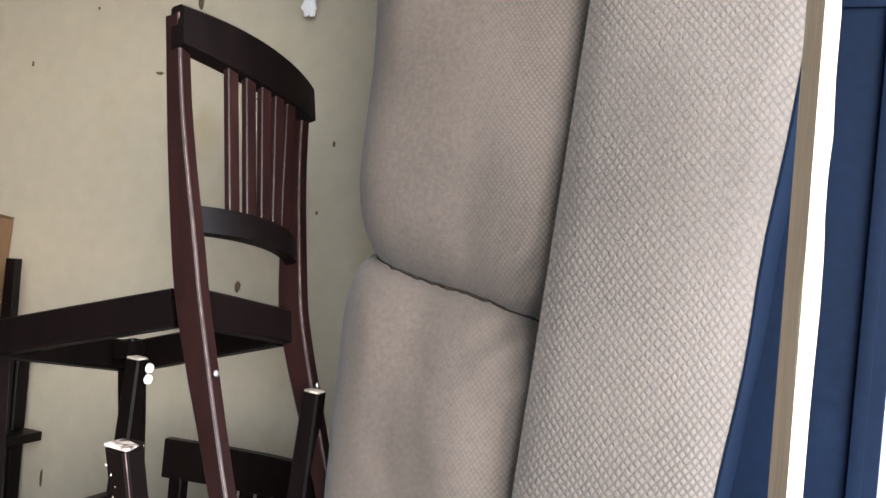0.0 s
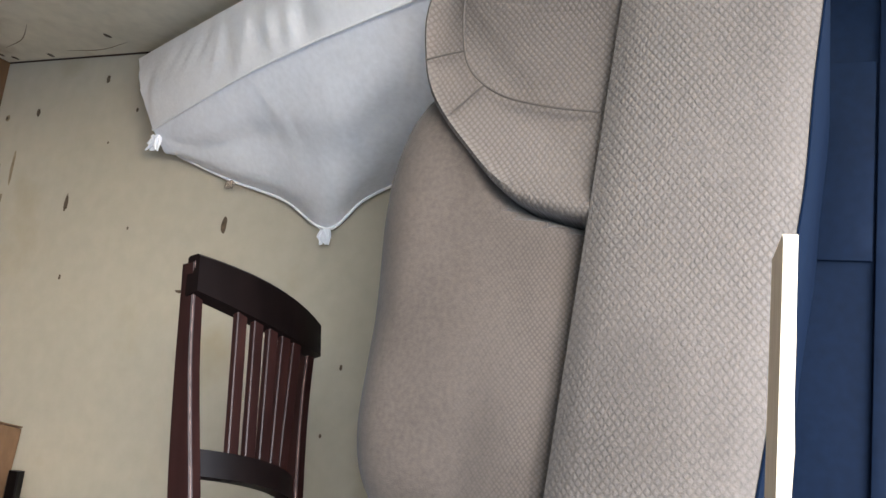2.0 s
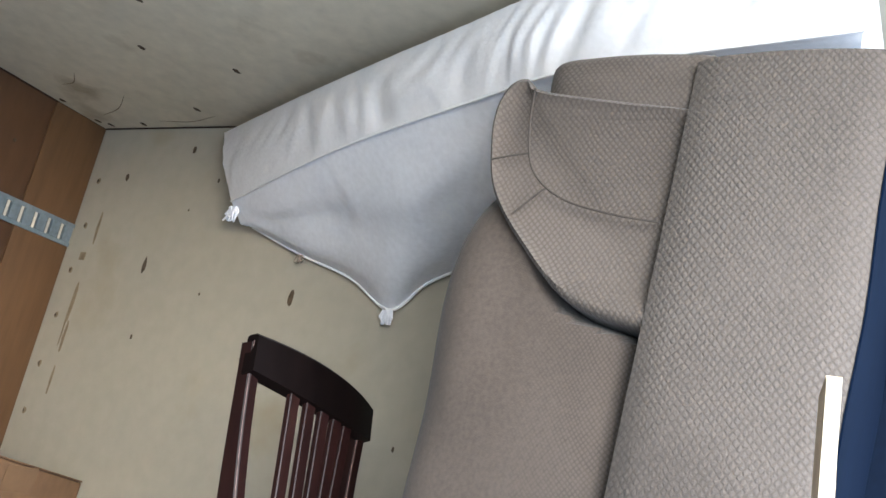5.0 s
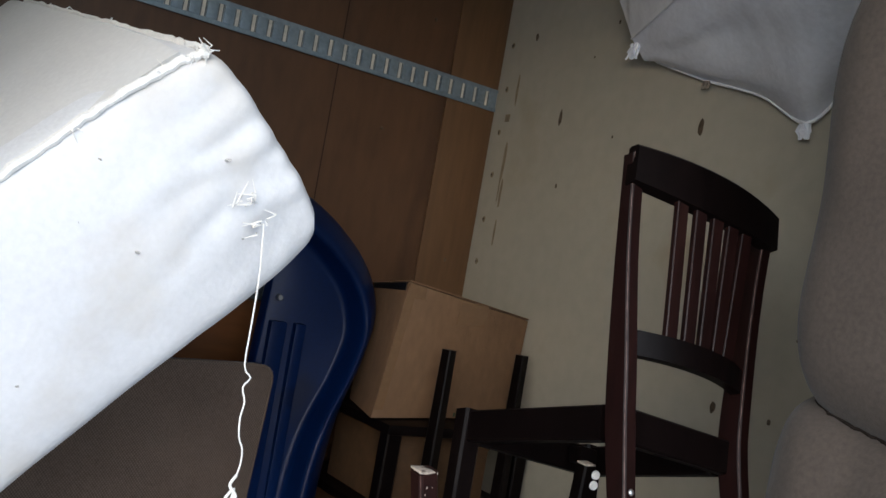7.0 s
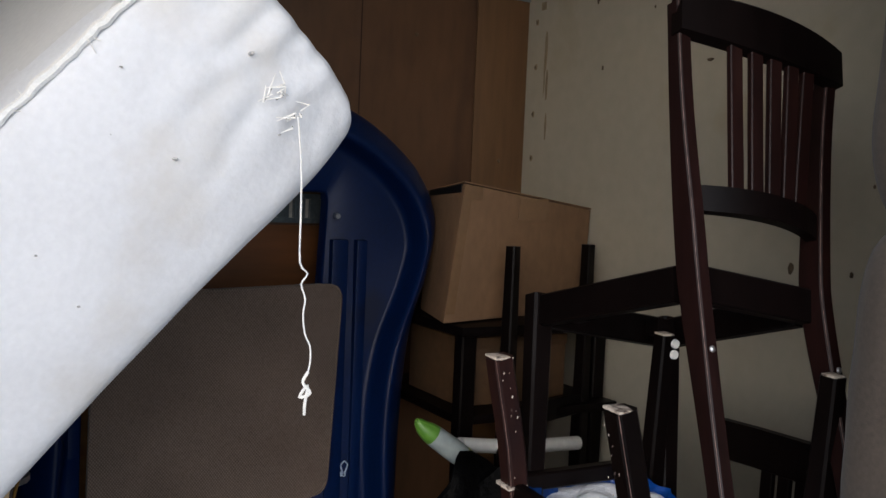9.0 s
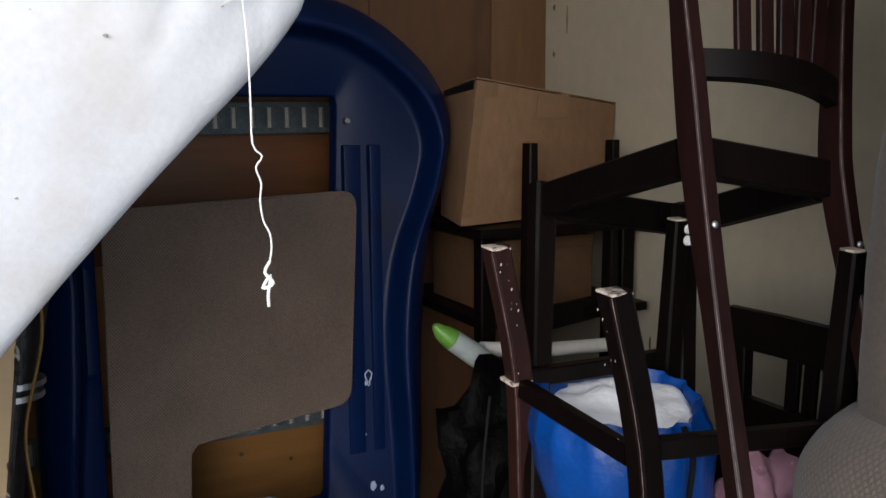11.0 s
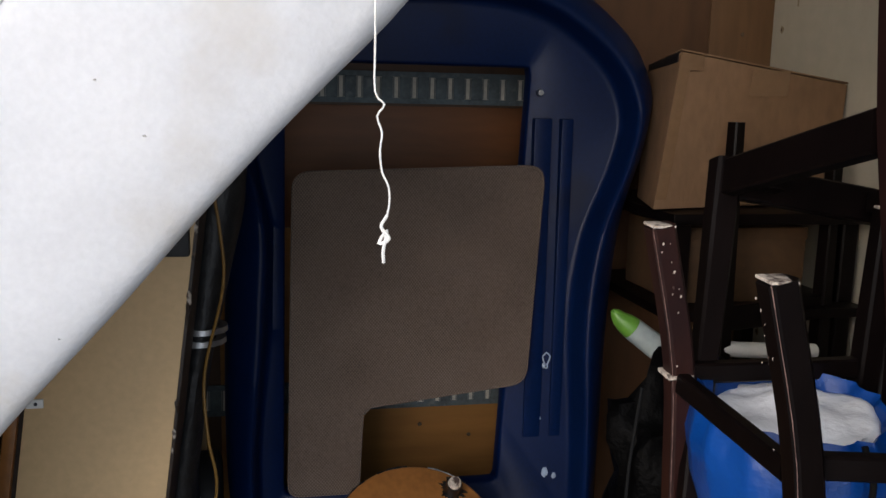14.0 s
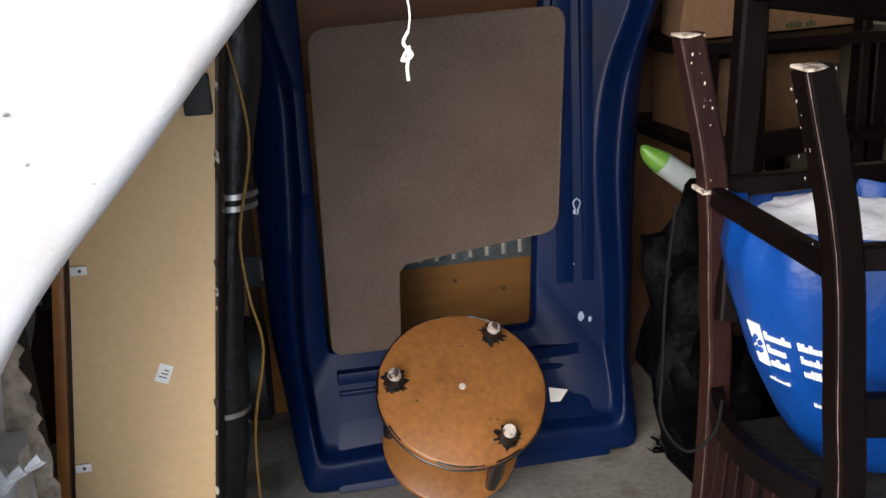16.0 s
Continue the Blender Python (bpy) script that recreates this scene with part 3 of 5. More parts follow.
part("body", box((-0.74, -2.40, 0.0), (-0.03, -1.75, 0.56), 0.01), PANEL_EDGE, trunk)
part("lid", box((-0.75, -2.41, 0.563), (-0.02, -1.74, 0.597), 0.008), PANEL_EDGE, trunk)

# ---- white box spring wedged under the ceiling ----
spring = root("box_spring", "white cloth-covered box spring wedged under the ceiling", "box spring", at=(-0.3, -1.5, 2.2))
edge_top = smoothline([(-0.06, -0.60, 2.432), (-0.29, -1.075, 2.425), (-0.52, -1.60, 2.425), (-0.63, -1.90, 2.43), (-0.69, -2.36, 2.43)], 30)
edge_low = smoothline([(-0.085, -0.725, 2.205), (-0.31, -1.21, 2.255), (-0.50, -1.66, 2.272), (-0.60, -1.92, 2.275), (-0.66, -2.36, 2.28)], 30)
hem = smoothline([(-0.012, -0.76, 2.155), (-0.012, -0.95, 2.085), (-0.012, -1.13, 2.03), (-0.012, -1.27, 1.955), (-0.012, -1.36, 2.03), (-0.012, -1.46, 2.08), (-0.012, -1.62, 2.15), (-0.012, -1.9, 2.23), (-0.012, -2.36, 2.26)], 6)
bm = bmesh.new()
rows = []
n = len(edge_top)
for i in range(n):
    t = i / (n - 1)
    a, b = edge_top[i], edge_low[i]
    h = hem[min(int(t * (len(hem) - 1)), len(hem) - 2)].lerp(hem[min(int(t * (len(hem) - 1)) + 1, len(hem) - 1)], t * (len(hem) - 1) % 1)
    row = [Vector((-0.012, a.y - 0.02, 2.44))]
    for k in range(21):
        s = k / 20
        p = a.lerp(b, s)
        slip = t * 26 + s * 2.6 + 0.8 * noise.noise(Vector((t * 5, s, 4)))
        fold = (1 - abs(noise.noise(Vector((slip, s * 0.7, 3)))) * 2.2) * 0.011 + 0.006 * noise.noise(Vector((slip * 2.3, s * 2.5, 8)))
        p.x -= (0.014 + fold * (0.5 + s)) * math.sin(math.pi * min(1.0, s * 0.92 + 0.06))
        row.append(p)
    for k in range(1, 21):
        s = k / 20
        p = b.lerp(h, s)
        bulge = math.sin(math.pi * s)
        pull = 0.006 * (1 - abs(noise.noise(Vector((t * 22 - s * 2, s * 0.8, 11)))) * 2) * (1 - s)
        p.z -= 0.022 * bulge * (1 - 0.5 * t) - 0.026 * noise.noise(Vector((t * 6, s * 3, 1))) * bulge - pull * bulge
        row.append(p)
    rows.append(row)
loft(bm, [[tuple(p) for p in r] for r in rows])
bm.faces.ensure_lookup_table()
for f in bm.faces:
    c = f.calc_center_median()
    u = min(range(n), key=lambda q: (edge_low[q].y - c.y) ** 2)
    f.material_index = 0 if c.z > edge_low[u].z - 0.002 and c.x < -0.03 else 1
part("cover", bm, (COVER_SIDE, COVER), spring, smooth=60)
part("seam", tube([p + Vector((-0.006, -0.003, -0.001)) for p in edge_low], 0.0035, 6), COVER_SIDE, spring)
part("hem", tube([p + Vector((-0.004, -0.004, 0)) for p in hem], 0.004, 6), COVER_SIDE, spring)
for p, s in (((-0.075, -0.735, 2.190), 0.024), ((-0.02, -1.272, 1.950), 0.021), ((-0.02, -0.96, 2.08), 0.012)):
    tuft = bmesh.new()
    for k in range(9):
        a = Vector(p) + Vector((random.uniform(-0.3, 0.1), random.uniform(-0.5, 0.5), 0)) * s
        tube([a, a + Vector((-0.2 * s, random.uniform(-0.6, 0.6) * s, -0.8 * s)), a + Vector((-0.1 * s, random.uniform(-0.9, 0.9) * s, -1.7 * s))], [0.3 * s, 0.28 * s, 0.1 * s], 5, tuft)
    part("frayed_tuft", tuft, FRAY if s < 0.015 else COVER, spring)

# ---- the sagging mattress ----
mattress = root("mattress", "thick white mattress with faint stains, flopped over", "mattress", at=(-1.9, -1.2, 1.0))
MT = Vector((-0.2, -0.055, 0.17)).normalized()
MC = Vector((-1.390, -1.555, 1.574)) + MT * 0.006
MW = Vector((-0.10, 0.98, 0.19))
MW = (MW - MT * MW.dot(MT)).normalized()
ML = MT.cross(MW).normalized()
if ML.x > 0:
    ML = -ML
line = [MC + ML * 0.0, MC + ML * 0.233, MC + ML * 0.512, MC + ML * 0.744, MC + ML * 0.911 + Vector((0.01, 0, -0.02)), MC + ML * 1.042 + Vector((0.025, -0.01, -0.05)), MC + ML * 1.125 + Vector((0.045, -0.01, -0.14)), MC + ML * 1.153 + Vector((0.05, -0.02, -0.27))]
line = smoothline(line, 24)
bm = bmesh.new()
rings = []
half, wide = 0.151, 0.94
run = [0.0]
for p, q in zip(line, line[1:]):
    run.append(run[-1] + (q - p).length)


def across(i):
    """The direction of the mattress's thickness at a step along it."""
    d = (line[min(i + 1, len(line) - 1)] - line[max(i - 1, 0)]).normalized()
    tt = MW.cross(d).normalized()
    return -tt if tt.dot(MT) < 0 else tt


def crumple(l, s):
    """Creases in the ticking, strongest beside the end."""
    near = math.exp(-(l / 0.16) ** 2)
    ridge = 1 - abs(noise.noise(Vector((l * 9 - s * 2.2, s * 5.5 + l * 4, 2.0)))) * 2
    fine = 1 - abs(noise.noise(Vector((l * 30, s * 9, 6.0)))) * 2
    return near * (0.0065 * ridge + 0.0016 * fine) + 0.0035 * noise.noise(Vector((l * 9, s * 4, 1.0)))


for i, p in enumerate(line):
    l, tt = run[i], across(i)
    e = min(1.0, (l / 0.12)) ** 0.5
    ring = []
    for k in range(160):
        a = 2 * math.pi * k / 160
        c, s = math.cos(a), math.sin(a)
        q = (abs(c) ** 14 + abs(s) ** 14) ** (-1 / 14)
        up = s * q
        hh = half * (0.90 + 0.10 * e) * (1 + 0.04 * noise.noise(Vector((l * 4, c * 2, s * 2))))
        if up < 0:
            hh += (0.014 * max(0.0, 1 - l / 0.45) - 0.012 * min(1.0, max(0.0, (l - 0.55) / 0.30))) * -up
        front = max(0.0, -c * q)
        deep = 0.018 * max(0.0, 1 - up * up) * front - crumple(l, up * 0.5) * front
        slant = (0.004 * max(0.0, 1 - (up / 1.1) ** 2) + 0.014 * max(0.0, up) ** 6 + 0.022 * max(0.0, -up) ** 4) * max(0.0, 1 - l / 0.25)
        ring.append(p + tt * up * hh + MW * (wide / 2 + c * q * wide / 2 - deep) + ML * slant)
    rings.append(ring)
start = rings[0]
mid = sum(start, Vector()) / len(start)
rings = [[p.lerp(mid, 0.10) - ML * 0.016 for p in start], [p.lerp(mid, 0.03) - ML * 0.011 for p in start]] + rings
loft(bm, [[tuple(p) for p in r] for r in rings])
part("body", bm, WHITE_CLOTH, mattress, smooth=70)
# ragged tape along the upper rim
edge = [p + across(i) * half * 0.970 * (0.90 + 0.10 * min(1.0, run[i] / 0.12) ** 0.5) + MW * 0.013 + ML * (0.013 * max(0.0, 1 - run[i] / 0.25)) for i, p in enumerate(line)]
jitter = lambda: Vector((random.uniform(-1, 1), random.uniform(-1, 1), random.uniform(-1, 1)))
part("piping", tube([q + jitter() * 0.0013 for q in edge[2:]], [random.uniform(0.0042, 0.0062) for q in edge[2:]], 7), STRING, mattress, "white edge tape, frayed")
turn = smoothline([edge[2], edge[0] - ML * 0.007, edge[0] + MW * 0.10 - ML * 0.009, edge[0] + MW * 0.40 - ML * 0.009, edge[0] + MW * 0.88 - ML * 0.009], 16)
part("piping", tube([q + jitter() * 0.0013 for q in turn], [random.uniform(0.004, 0.006) for q in turn], 7), STRING, mattress)
hairs = bmesh.new()
for q in [random.choice(edge[:90] + turn) for k in range(70)]:
    a = q + jitter() * 0.004
    tube([a, a + jitter() * 0.006, a + jitter() * 0.013], [0.0011, 0.0009, 0.0004], 4, hairs)
tagged(part("frayed_threads", hairs, STRING, mattress), kind="stuff")
face = bmesh.new()
rows = []
for i in range(0, len(line), 6):
    p, tt = line[i] + ML * (0.03 if i == 0 else 0.0), across(i)
    swell = [half - 0.006 + 0.014 * math.sin(math.pi * k / 16) ** 0.4 + 0.004 * noise.noise(Vector((run[i] * 7, k * 0.7, 5))) for k in range(17)]
    rows.append([p + tt * swell[k] + MW * (0.024 + (wide - 0.05) * k / 16) for k in range(17)] + [p + tt * (half - 0.02) + MW * (wide - 0.03), p + tt * (half - 0.02) + MW * 0.03])
loft(face, [[tuple(p) for p in r] for r in rows])
part("quilted_face", face, MATTRESS_TOP, mattress, "greyish quilted face", 60)
# small grey spots and pulled stitches on the side
for k in range(14):
    l, m = random.uniform(0.05, 0.75), random.uniform(-0.75, 0.75)
    a = MC + ML * l + MT * half * m - MW * 0.026 * (1 - abs(m))
    r = random.uniform(0.0012, 0.0030)
    part("spot", ball(a + MW * 0.014, r, (1.3, 0.018 / r, 0.9), 0.5, 2), SPOT, mattress)
knot_at = MC + ML * 0.070 - MT * 0.060 - MW * 0.018
# pulled tufts round the loose string
tuft = bmesh.new()
for k in range(16):
    a = knot_at + ML * random.uniform(-0.010, 0.012) + MT * random.choice((random.uniform(-0.006, 0.010), random.uniform(0.030, 0.045))) - MW * 0.004
    tube([a, a - MW * 0.006 + ML * random.uniform(-0.012, 0.012), a + ML * random.uniform(-0.018, 0.018) + MT * random.uniform(-0.015, 0.015)], [0.0012, 0.0014, 0.0005], 5, tuft)
part("pulled_threads", tuft, STRING, mattress)
s0 = knot_at - MW * 0.01
drop = [s0 + Vector(q) + Vector((-0.060 * q[2], 0, 0)) for q in ((0, 0, 0), (0.000, -0.006, -0.055), (-0.003, -0.008, -0.115), (-0.006, -0.010, -0.165), (0.003, -0.010, -0.178), (-0.005, -0.010, -0.190), (-0.001, -0.011, -0.207), (-0.004, -0.011, -0.225), (-0.003, -0.012, -0.247), (0.003, -0.012, -0.262), (0.003, -0.012, -0.279), (0.000, -0.012, -0.292))]
part("string", tube(smoothline(drop, 3), 0.0011, 6), STRING, mattress, "loose twisted white string with a knot")
kn = bmesh.new()
e0 = drop[-1]
tube(smoothline([e0, e0 + Vector((-0.006, 0, -0.012)), e0 + Vector((0.002, -0.004, -0.024)), e0 + Vector((-0.008, 0.004, -0.03)), e0 + Vector((0.0, 0, -0.016)), e0 + Vector((-0.004, -0.003, -0.036)), e0 + Vector((-0.003, 0, -0.05))], 4), 0.0019, 6, kn)
part("knot", kn, STRING, mattress)

# ---- the blue bed shell, standing on end against the end wall ----
bed = root("car_bed_shell", "dark blue moulded plastic children's bed shell on end", "bed", at=(-1.1, -0.4, 0))
def lean(z):
    return -0.355 - 0.035 * max(0.0, 1 - z / 1.5)


outer = [(p.x, p.y) for p in smoothline([(-1.515, 0.005, 0), (-1.545, 0.02, 0), (-1.560, 0.10, 0), (-1.592, 0.40, 0), (-1.592, 0.80, 0), (-1.580, 1.05, 0), (-1.600, 1.30, 0), (-1.56, 1.50, 0), (-1.40, 1.62, 0), (-1.10, 1.655, 0), (-0.82, 1.625, 0), (-0.62, 1.50, 0),
                                           (-0.535, 1.36, 0), (-0.545, 1.22, 0), (-0.60, 1.02, 0), (-0.625, 0.75, 0), (-0.635, 0.45, 0), (-0.652, 0.15, 0), (-0.665, 0.03, 0), (-0.685, 0.005, 0)], 7)]
opening = rounded([(-1.455, 0.335), (-0.912, 0.335), (-0.852, 1.392), (-1.445, 1.392)], 0.010, 3)
# match the outlines by angle round the middle
def by_angle(pts, m):
    c = Vector((-1.13, 0.84))
    out = []
    P = [Vector(p) for p in pts]
    for k in range(m):
        a = 2 * math.pi * k / m
        d = Vector((math.cos(a), math.sin(a)))
        best = None
        for i in range(len(P)):
            p, q = P[i - 1] - c, P[i] - c
            e = q - p
            den = d.x * e.y - d.y * e.x
            if abs(den) < 1e-12:
                continue
            t = (p.x * e.y - p.y * e.x) / den
            u = (p.x * d.y - p.y * d.x) / den
            if t > 0 and -1e-6 <= u <= 1 + 1e-6 and (best is None or t > best):
                best = t
        out.append(c + d * best)
    return out


M = 300
o, op = by_angle(outer, M), by_angle(opening, M)
bm = bmesh.new()
prof = [(0.0, 0.10, 0), (0.0, 0.03, 0), (0.004, 0.004, 0), (0.014, -0.018, 0), (0.036, -0.046, 0), (0.062, -0.070, 0), (0.074, -0.078, 0), (0.082, -0.080, 0), (0.089, -0.076, 0), (0.094, -0.064, 0), (0.102, -0.022, 0), (0.108, -0.004, 0), (0.116, 0.002, 0), (0.124, 0.004, 0)]
rings = []
for d, dy, _ in prof:
    ring = []
    for k in range(M):
        a, b = o[k], op[k]
        g = (b - a).length
        q = a + (b - a).normalized() * min(d, g * 0.8)
        low = min(1.0, max(0.0, (q.y - 0.03) / 0.22))
        ring.append((q.x, lean(q.y) + dy * (0.25 + 0.75 * low) - 0.105 * (1 - low), max(q.y, 0.004)))
    rings.append(ring)
for f, dy in ((0.97, 0.006), (0.985, 0.008), (1.0, 0.014), (1.0, 0.05)):
    rings.append([((o[k].lerp(op[k], f)).x, lean(o[k].lerp(op[k], f).y) + dy, max(o[k].lerp(op[k], f).y, 0.004)) for k in range(M)])
loft(bm, rings, cap=False)
part("shell", bm, BLUE_PLASTIC, bed, smooth=50)
for x, z in ((-0.832, 1.332), (-1.47, 1.335)):
    part("bolt", tube([(x, lean(z) - 0.002, z), (x, lean(z) - 0.018, z)], [0.009, 0.007], 10), STEEL, bed)
for x, z, r in ((-0.783, 0.352, 0.010), (-0.757, 0.342, 0.006), (-0.80, 0.50, 0.003), (-0.795, 0.640, 0.005), (-0.76, 1.02, 0.003), (-0.73, 0.24, 0.004)):
    part("scuff", ball((x, lean(z) + 0.003, z), r, (0.8, 0.0045 / r, 1.3), 0.7, 2), SCUFF, bed)
for x, z, r in ((-0.79, 0.655, 0.015),):
    pts = [(x + r * math.cos(a) * (0.5 + 0.3 * math.sin(3 * a)), lean(z) - 0.003, z + 1.4 * r * math.sin(a)) for a in [k * 2 * math.pi / 12 for k in range(13)]]
    part("scuff", tube(pts, 0.0022, 5), SCUFF, bed)
for k, (x0, x1) in enumerate(((-0.845, -0.80), (-0.775, -0.745))):
    part("rib", box((x0, lean(0.9) - 0.010, 0.45), (x1, lean(0.9) + 0.05, 1.27), 0.004), BLUE_PLASTIC, bed)
# stepped foot end below the opening
foot = bmesh.new()
hexa(foot, [(-1.47, -0.510, 0.004), (-0.745, -0.515, 0.004), (-0.745, -0.36, 0.004), (-1.47, -0.36, 0.004)], [(-1.45, -0.412, 0.205), (-0.80, -0.412, 0.205), (-0.80, -0.35, 0.205), (-1.45, -0.35, 0.205)], 0.012)
part("foot_panel", foot, BLUE_PLASTIC, bed)
for z0, z1 in ((0.225, 0.240), (0.258, 0.290)):
    part("rib", box((-1.44, lean((z0 + z1) / 2) - 0.03, z0), (-0.80, lean((z0 + z1) / 2) + 0.03, z1), 0.006), BLUE_PLASTIC, bed)
wheel = part("wheel", tube([(-1.668, -0.42, 0.34), (-1.660, -0.42, 0.34), (-1.612, -0.42, 0.34), (-1.604, -0.42, 0.34)], [0.115, 0.13, 0.13, 0.115], 28), BLACK_RUBBER, bed, "black moulded wheel")
part("hub", tube([(-1.676, -0.42, 0.34), (-1.668, -0.42, 0.34)], [0.06, 0.07], 20), BLACK_VINYL, wheel)

# brown tweed board resting in the opening of the shell
cush = root("tweed_panel", "L-shaped brown tweed covered panel leaning in the bed shell", "panel", at=(-1.1, -0.38, 0.36))
out = rounded([(-1.445, 0.345), (-1.275, 0.345), (-1.265, 0.561), (-0.853, 0.608), (-0.820, 1.155), (-1.43, 1.135)], [0.03, 0.02, 0.02, 0.04, 0.045, 0.04], 5)
bm = prism(out, -0.028, 0.014, 0.008)
for v in bm.verts:
    v.co.y += lean(v.co.z) - 0.004
part("panel", bm, TWEED, cush, smooth=50)
part("binding", tube([(x, lean(z) - 0.030, z) for x, z in out + out[:1]], 0.0035, 6), TWEED, cush, "worn paler edge binding")

# ---- dark dining chairs ----
def chair(label, wood=DARK_WOOD, half=0.153, depth=0.345, splay=0.105, post=(0.025, 0.028), red=-1, top=None, flare=0.022, near=0.022, skew=0.0, low=0.0):
    """A dining chair, its seat pad gone: x across, y towards the front, z up, on the floor at the origin."""
    c = root("dining_chair", label, "chair", "stacked dining chairs")
    top = top or half
    wide = lambda z: half + (top - half) * max(0.0, (z - 0.452) / 0.34)
    for sx in (-1, 1):
        x = half * sx
        thick = lambda z: post[1] + (0.018 if red < 0 else 0.004) * math.exp(-((z - 0.46) / 0.20) ** 2)
        out = -skew if sx < 0 else 0.0
        pts = smoothline([(x, -splay * (1 - 3.2 * low), low), (x + 0.20 * out, -splay * (0.4 if red > 0 else 0.62), 0.20), (x + 0.40 * out, -0.014, 0.40), (wide(0.50) * sx + 0.5 * out, -0.006, 0.50), (wide(0.68) * sx + 0.6 * out, -0.006, 0.68), (wide(0.848) * sx + 0.6 * out, -0.014, 0.848)], 4)
        m = len(pts)
        part("back_post", bar(pts, [(post[0], thick(q.z)) for q in pts], (1, 0, 0), 0.15), (RED_WOOD if sx > 0 else wood) if red > 0 else MAHOGANY, c)
        wear = [Vector(q) + Vector((-post[0] * 0.46, -thick(q.z) * 0.475, 0)) for q in pts]
        part("worn_edge", tube(wear, [0.0005 + 0.0004 * noise.noise(Vector((i * 0.9, x * 40, post[0] * 90))) for i in range(m)], 5), WORN, c, "pale worn edge of the post")
        foot = -splay * (1 - 3.2 * low)
        part("worn_end", box((x - post[0] * 0.46, foot - post[1] * 0.46, low - 0.003), (x + post[0] * 0.46, foot + post[1] * 0.46, low + 0.001), 0.001), BARE_WOOD, c, "chipped pale leg end")
        fx = half * sx + (flare * sx if sx < 0 else near)
        tip = (-0.038 if sx < 0 else -0.024) if red > 0 else 0.6 * low
        part("front_leg", bar([(fx, depth, tip), (fx, depth + 0.003, 0.30), (fx, depth + 0.005, 0.455)], [(0.028, 0.028), (0.037, 0.037), (0.040, 0.040)], (1, 0, 0), 0.12), wood, c)
        if red > 0:
            part("worn_end", box((fx - 0.012, depth - 0.012, tip - 0.003), (fx + 0.012, depth + 0.012, tip + 0.001), 0.001), BARE_WOOD, c, "chipped pale leg end")
        part("side_rail", bar([(x, 0.02, 0.425), (fx, depth - 0.015, 0.425)], (0.024, 0.054), (1, 0, 0), 0.12), wood, c)
        if red > 0:
            part("side_stretcher", bar([(x, -splay * 0.38, 0.215), (fx, depth - 0.015, 0.215)], (0.020, 0.030), (1, 0, 0), 0.15), wood, c)
        part("corner_block", box((fx - sx * 0.05 - 0.02, depth - 0.055, 0.41), (fx - sx * 0.05 + 0.02, depth - 0.02, 0.44), 0.003), wood, c)
    part("front_rail", bar([(-half - 0.004, depth + 0.003, 0.425), (half + 0.004, depth + 0.003, 0.425)], (0.024, 0.054), (0, 1, 0), 0.12), wood, c)
    if red < 0:
        part("back_rail", bar([(-half + 0.009, 0.0, 0.425), (half - 0.009, 0.0, 0.425)], (0.024, 0.054), (0, 1, 0), 0.12), wood, c)
    if red > 0:
        part("rear_stretcher", bar([(-half + 0.009, -splay * 0.4, 0.225), (half - 0.009, -splay * 0.4, 0.225)], (0.020, 0.030), (0, 1, 0), 0.15), wood, c)
    bow = lambda x, d: -0.016 - d * (1 - (x / 0.19) ** 2)
    n = 14
    xs = [(top + 0.016) * (2 * i / n - 1) for i in range(n + 1)]
    bm = bmesh.new()
    rings = []
    for x in xs:
        y, high, low = bow(x, 0.034), 0.859 + 0.003 * (1 - (x / 0.19) ** 2), 0.782 + 0.014 * (x / 0.19) ** 2
        rings.append([(x, y - 0.012, low + 0.003), (x, y + 0.011, low), (x, y + 0.011, high - 0.003), (x, y + 0.007, high), (x, y - 0.008, high), (x, y - 0.012, high - 0.004)])
    loft(bm, rings)
    part("crest_rail", bm, wood, c)
    bm = bmesh.new()
    rings = []
    span = wide(0.55) - 0.004
    for x in [span * (2 * i / n - 1) for i in range(n + 1)]:
        y = -0.004 - 0.038 * (1 - (x / span) ** 2)
        rings.append([(x, y - 0.011, 0.529), (x, y + 0.010, 0.529), (x, y + 0.010, 0.568), (x, y - 0.011, 0.568)])
    loft(bm, rings)
    part("lower_rail", bm, wood, c)
    for i in range(5):
        x = -0.076 + 0.038 * i
        k = x * span / top
        y0, y1 = -0.004 - 0.038 * (1 - (k / span) ** 2), bow(x, 0.034)
        part("slat", bar([(k, y0, 0.562), (x, y1, 0.792)], (0.024, 0.011), (1, 0, 0), 0.15), MAHOGANY, c)
    for sx, z in ((-1, 0.325), (1, 0.325)) if red < 0 else ():
        part("bolt", ball((half * sx - 0.004, -0.052, z), 0.005, (1, 0.6, 1)), STEEL, c)
    if red > 0:
        px, pw, pd = half, post[0] / 2, post[1] / 2
        part("paint_band", box((px - pw - 0.0006, -0.036 - pd, 0.213), (px + pw + 0.0006, -0.034 + pd, 0.219), 0.0008), BARE_WOOD, c, "chipped white paint mark")
        for k in range(12):
            z = random.uniform(0.02, 0.21)
            y = -splay * (1 - 0.6 * z / 0.2)
            part("chip", ball((px - pw - 0.0003, y + random.uniform(-pd, pd) * 0.8, z), random.uniform(0.0008, 0.0022), (0.3, 0.8, 1.3), 0.5, 1), BARE_WOOD, c)
            part("chip", ball((-px + random.uniform(-pw, pw) * 0.8, -splay * (1 - 0.6 * z / 0.2) - pd - 0.004, z), random.uniform(0.0007, 0.0018), (0.8, 0.3, 1.3), 0.5, 1), BARE_WOOD, c)
        lx = half + near
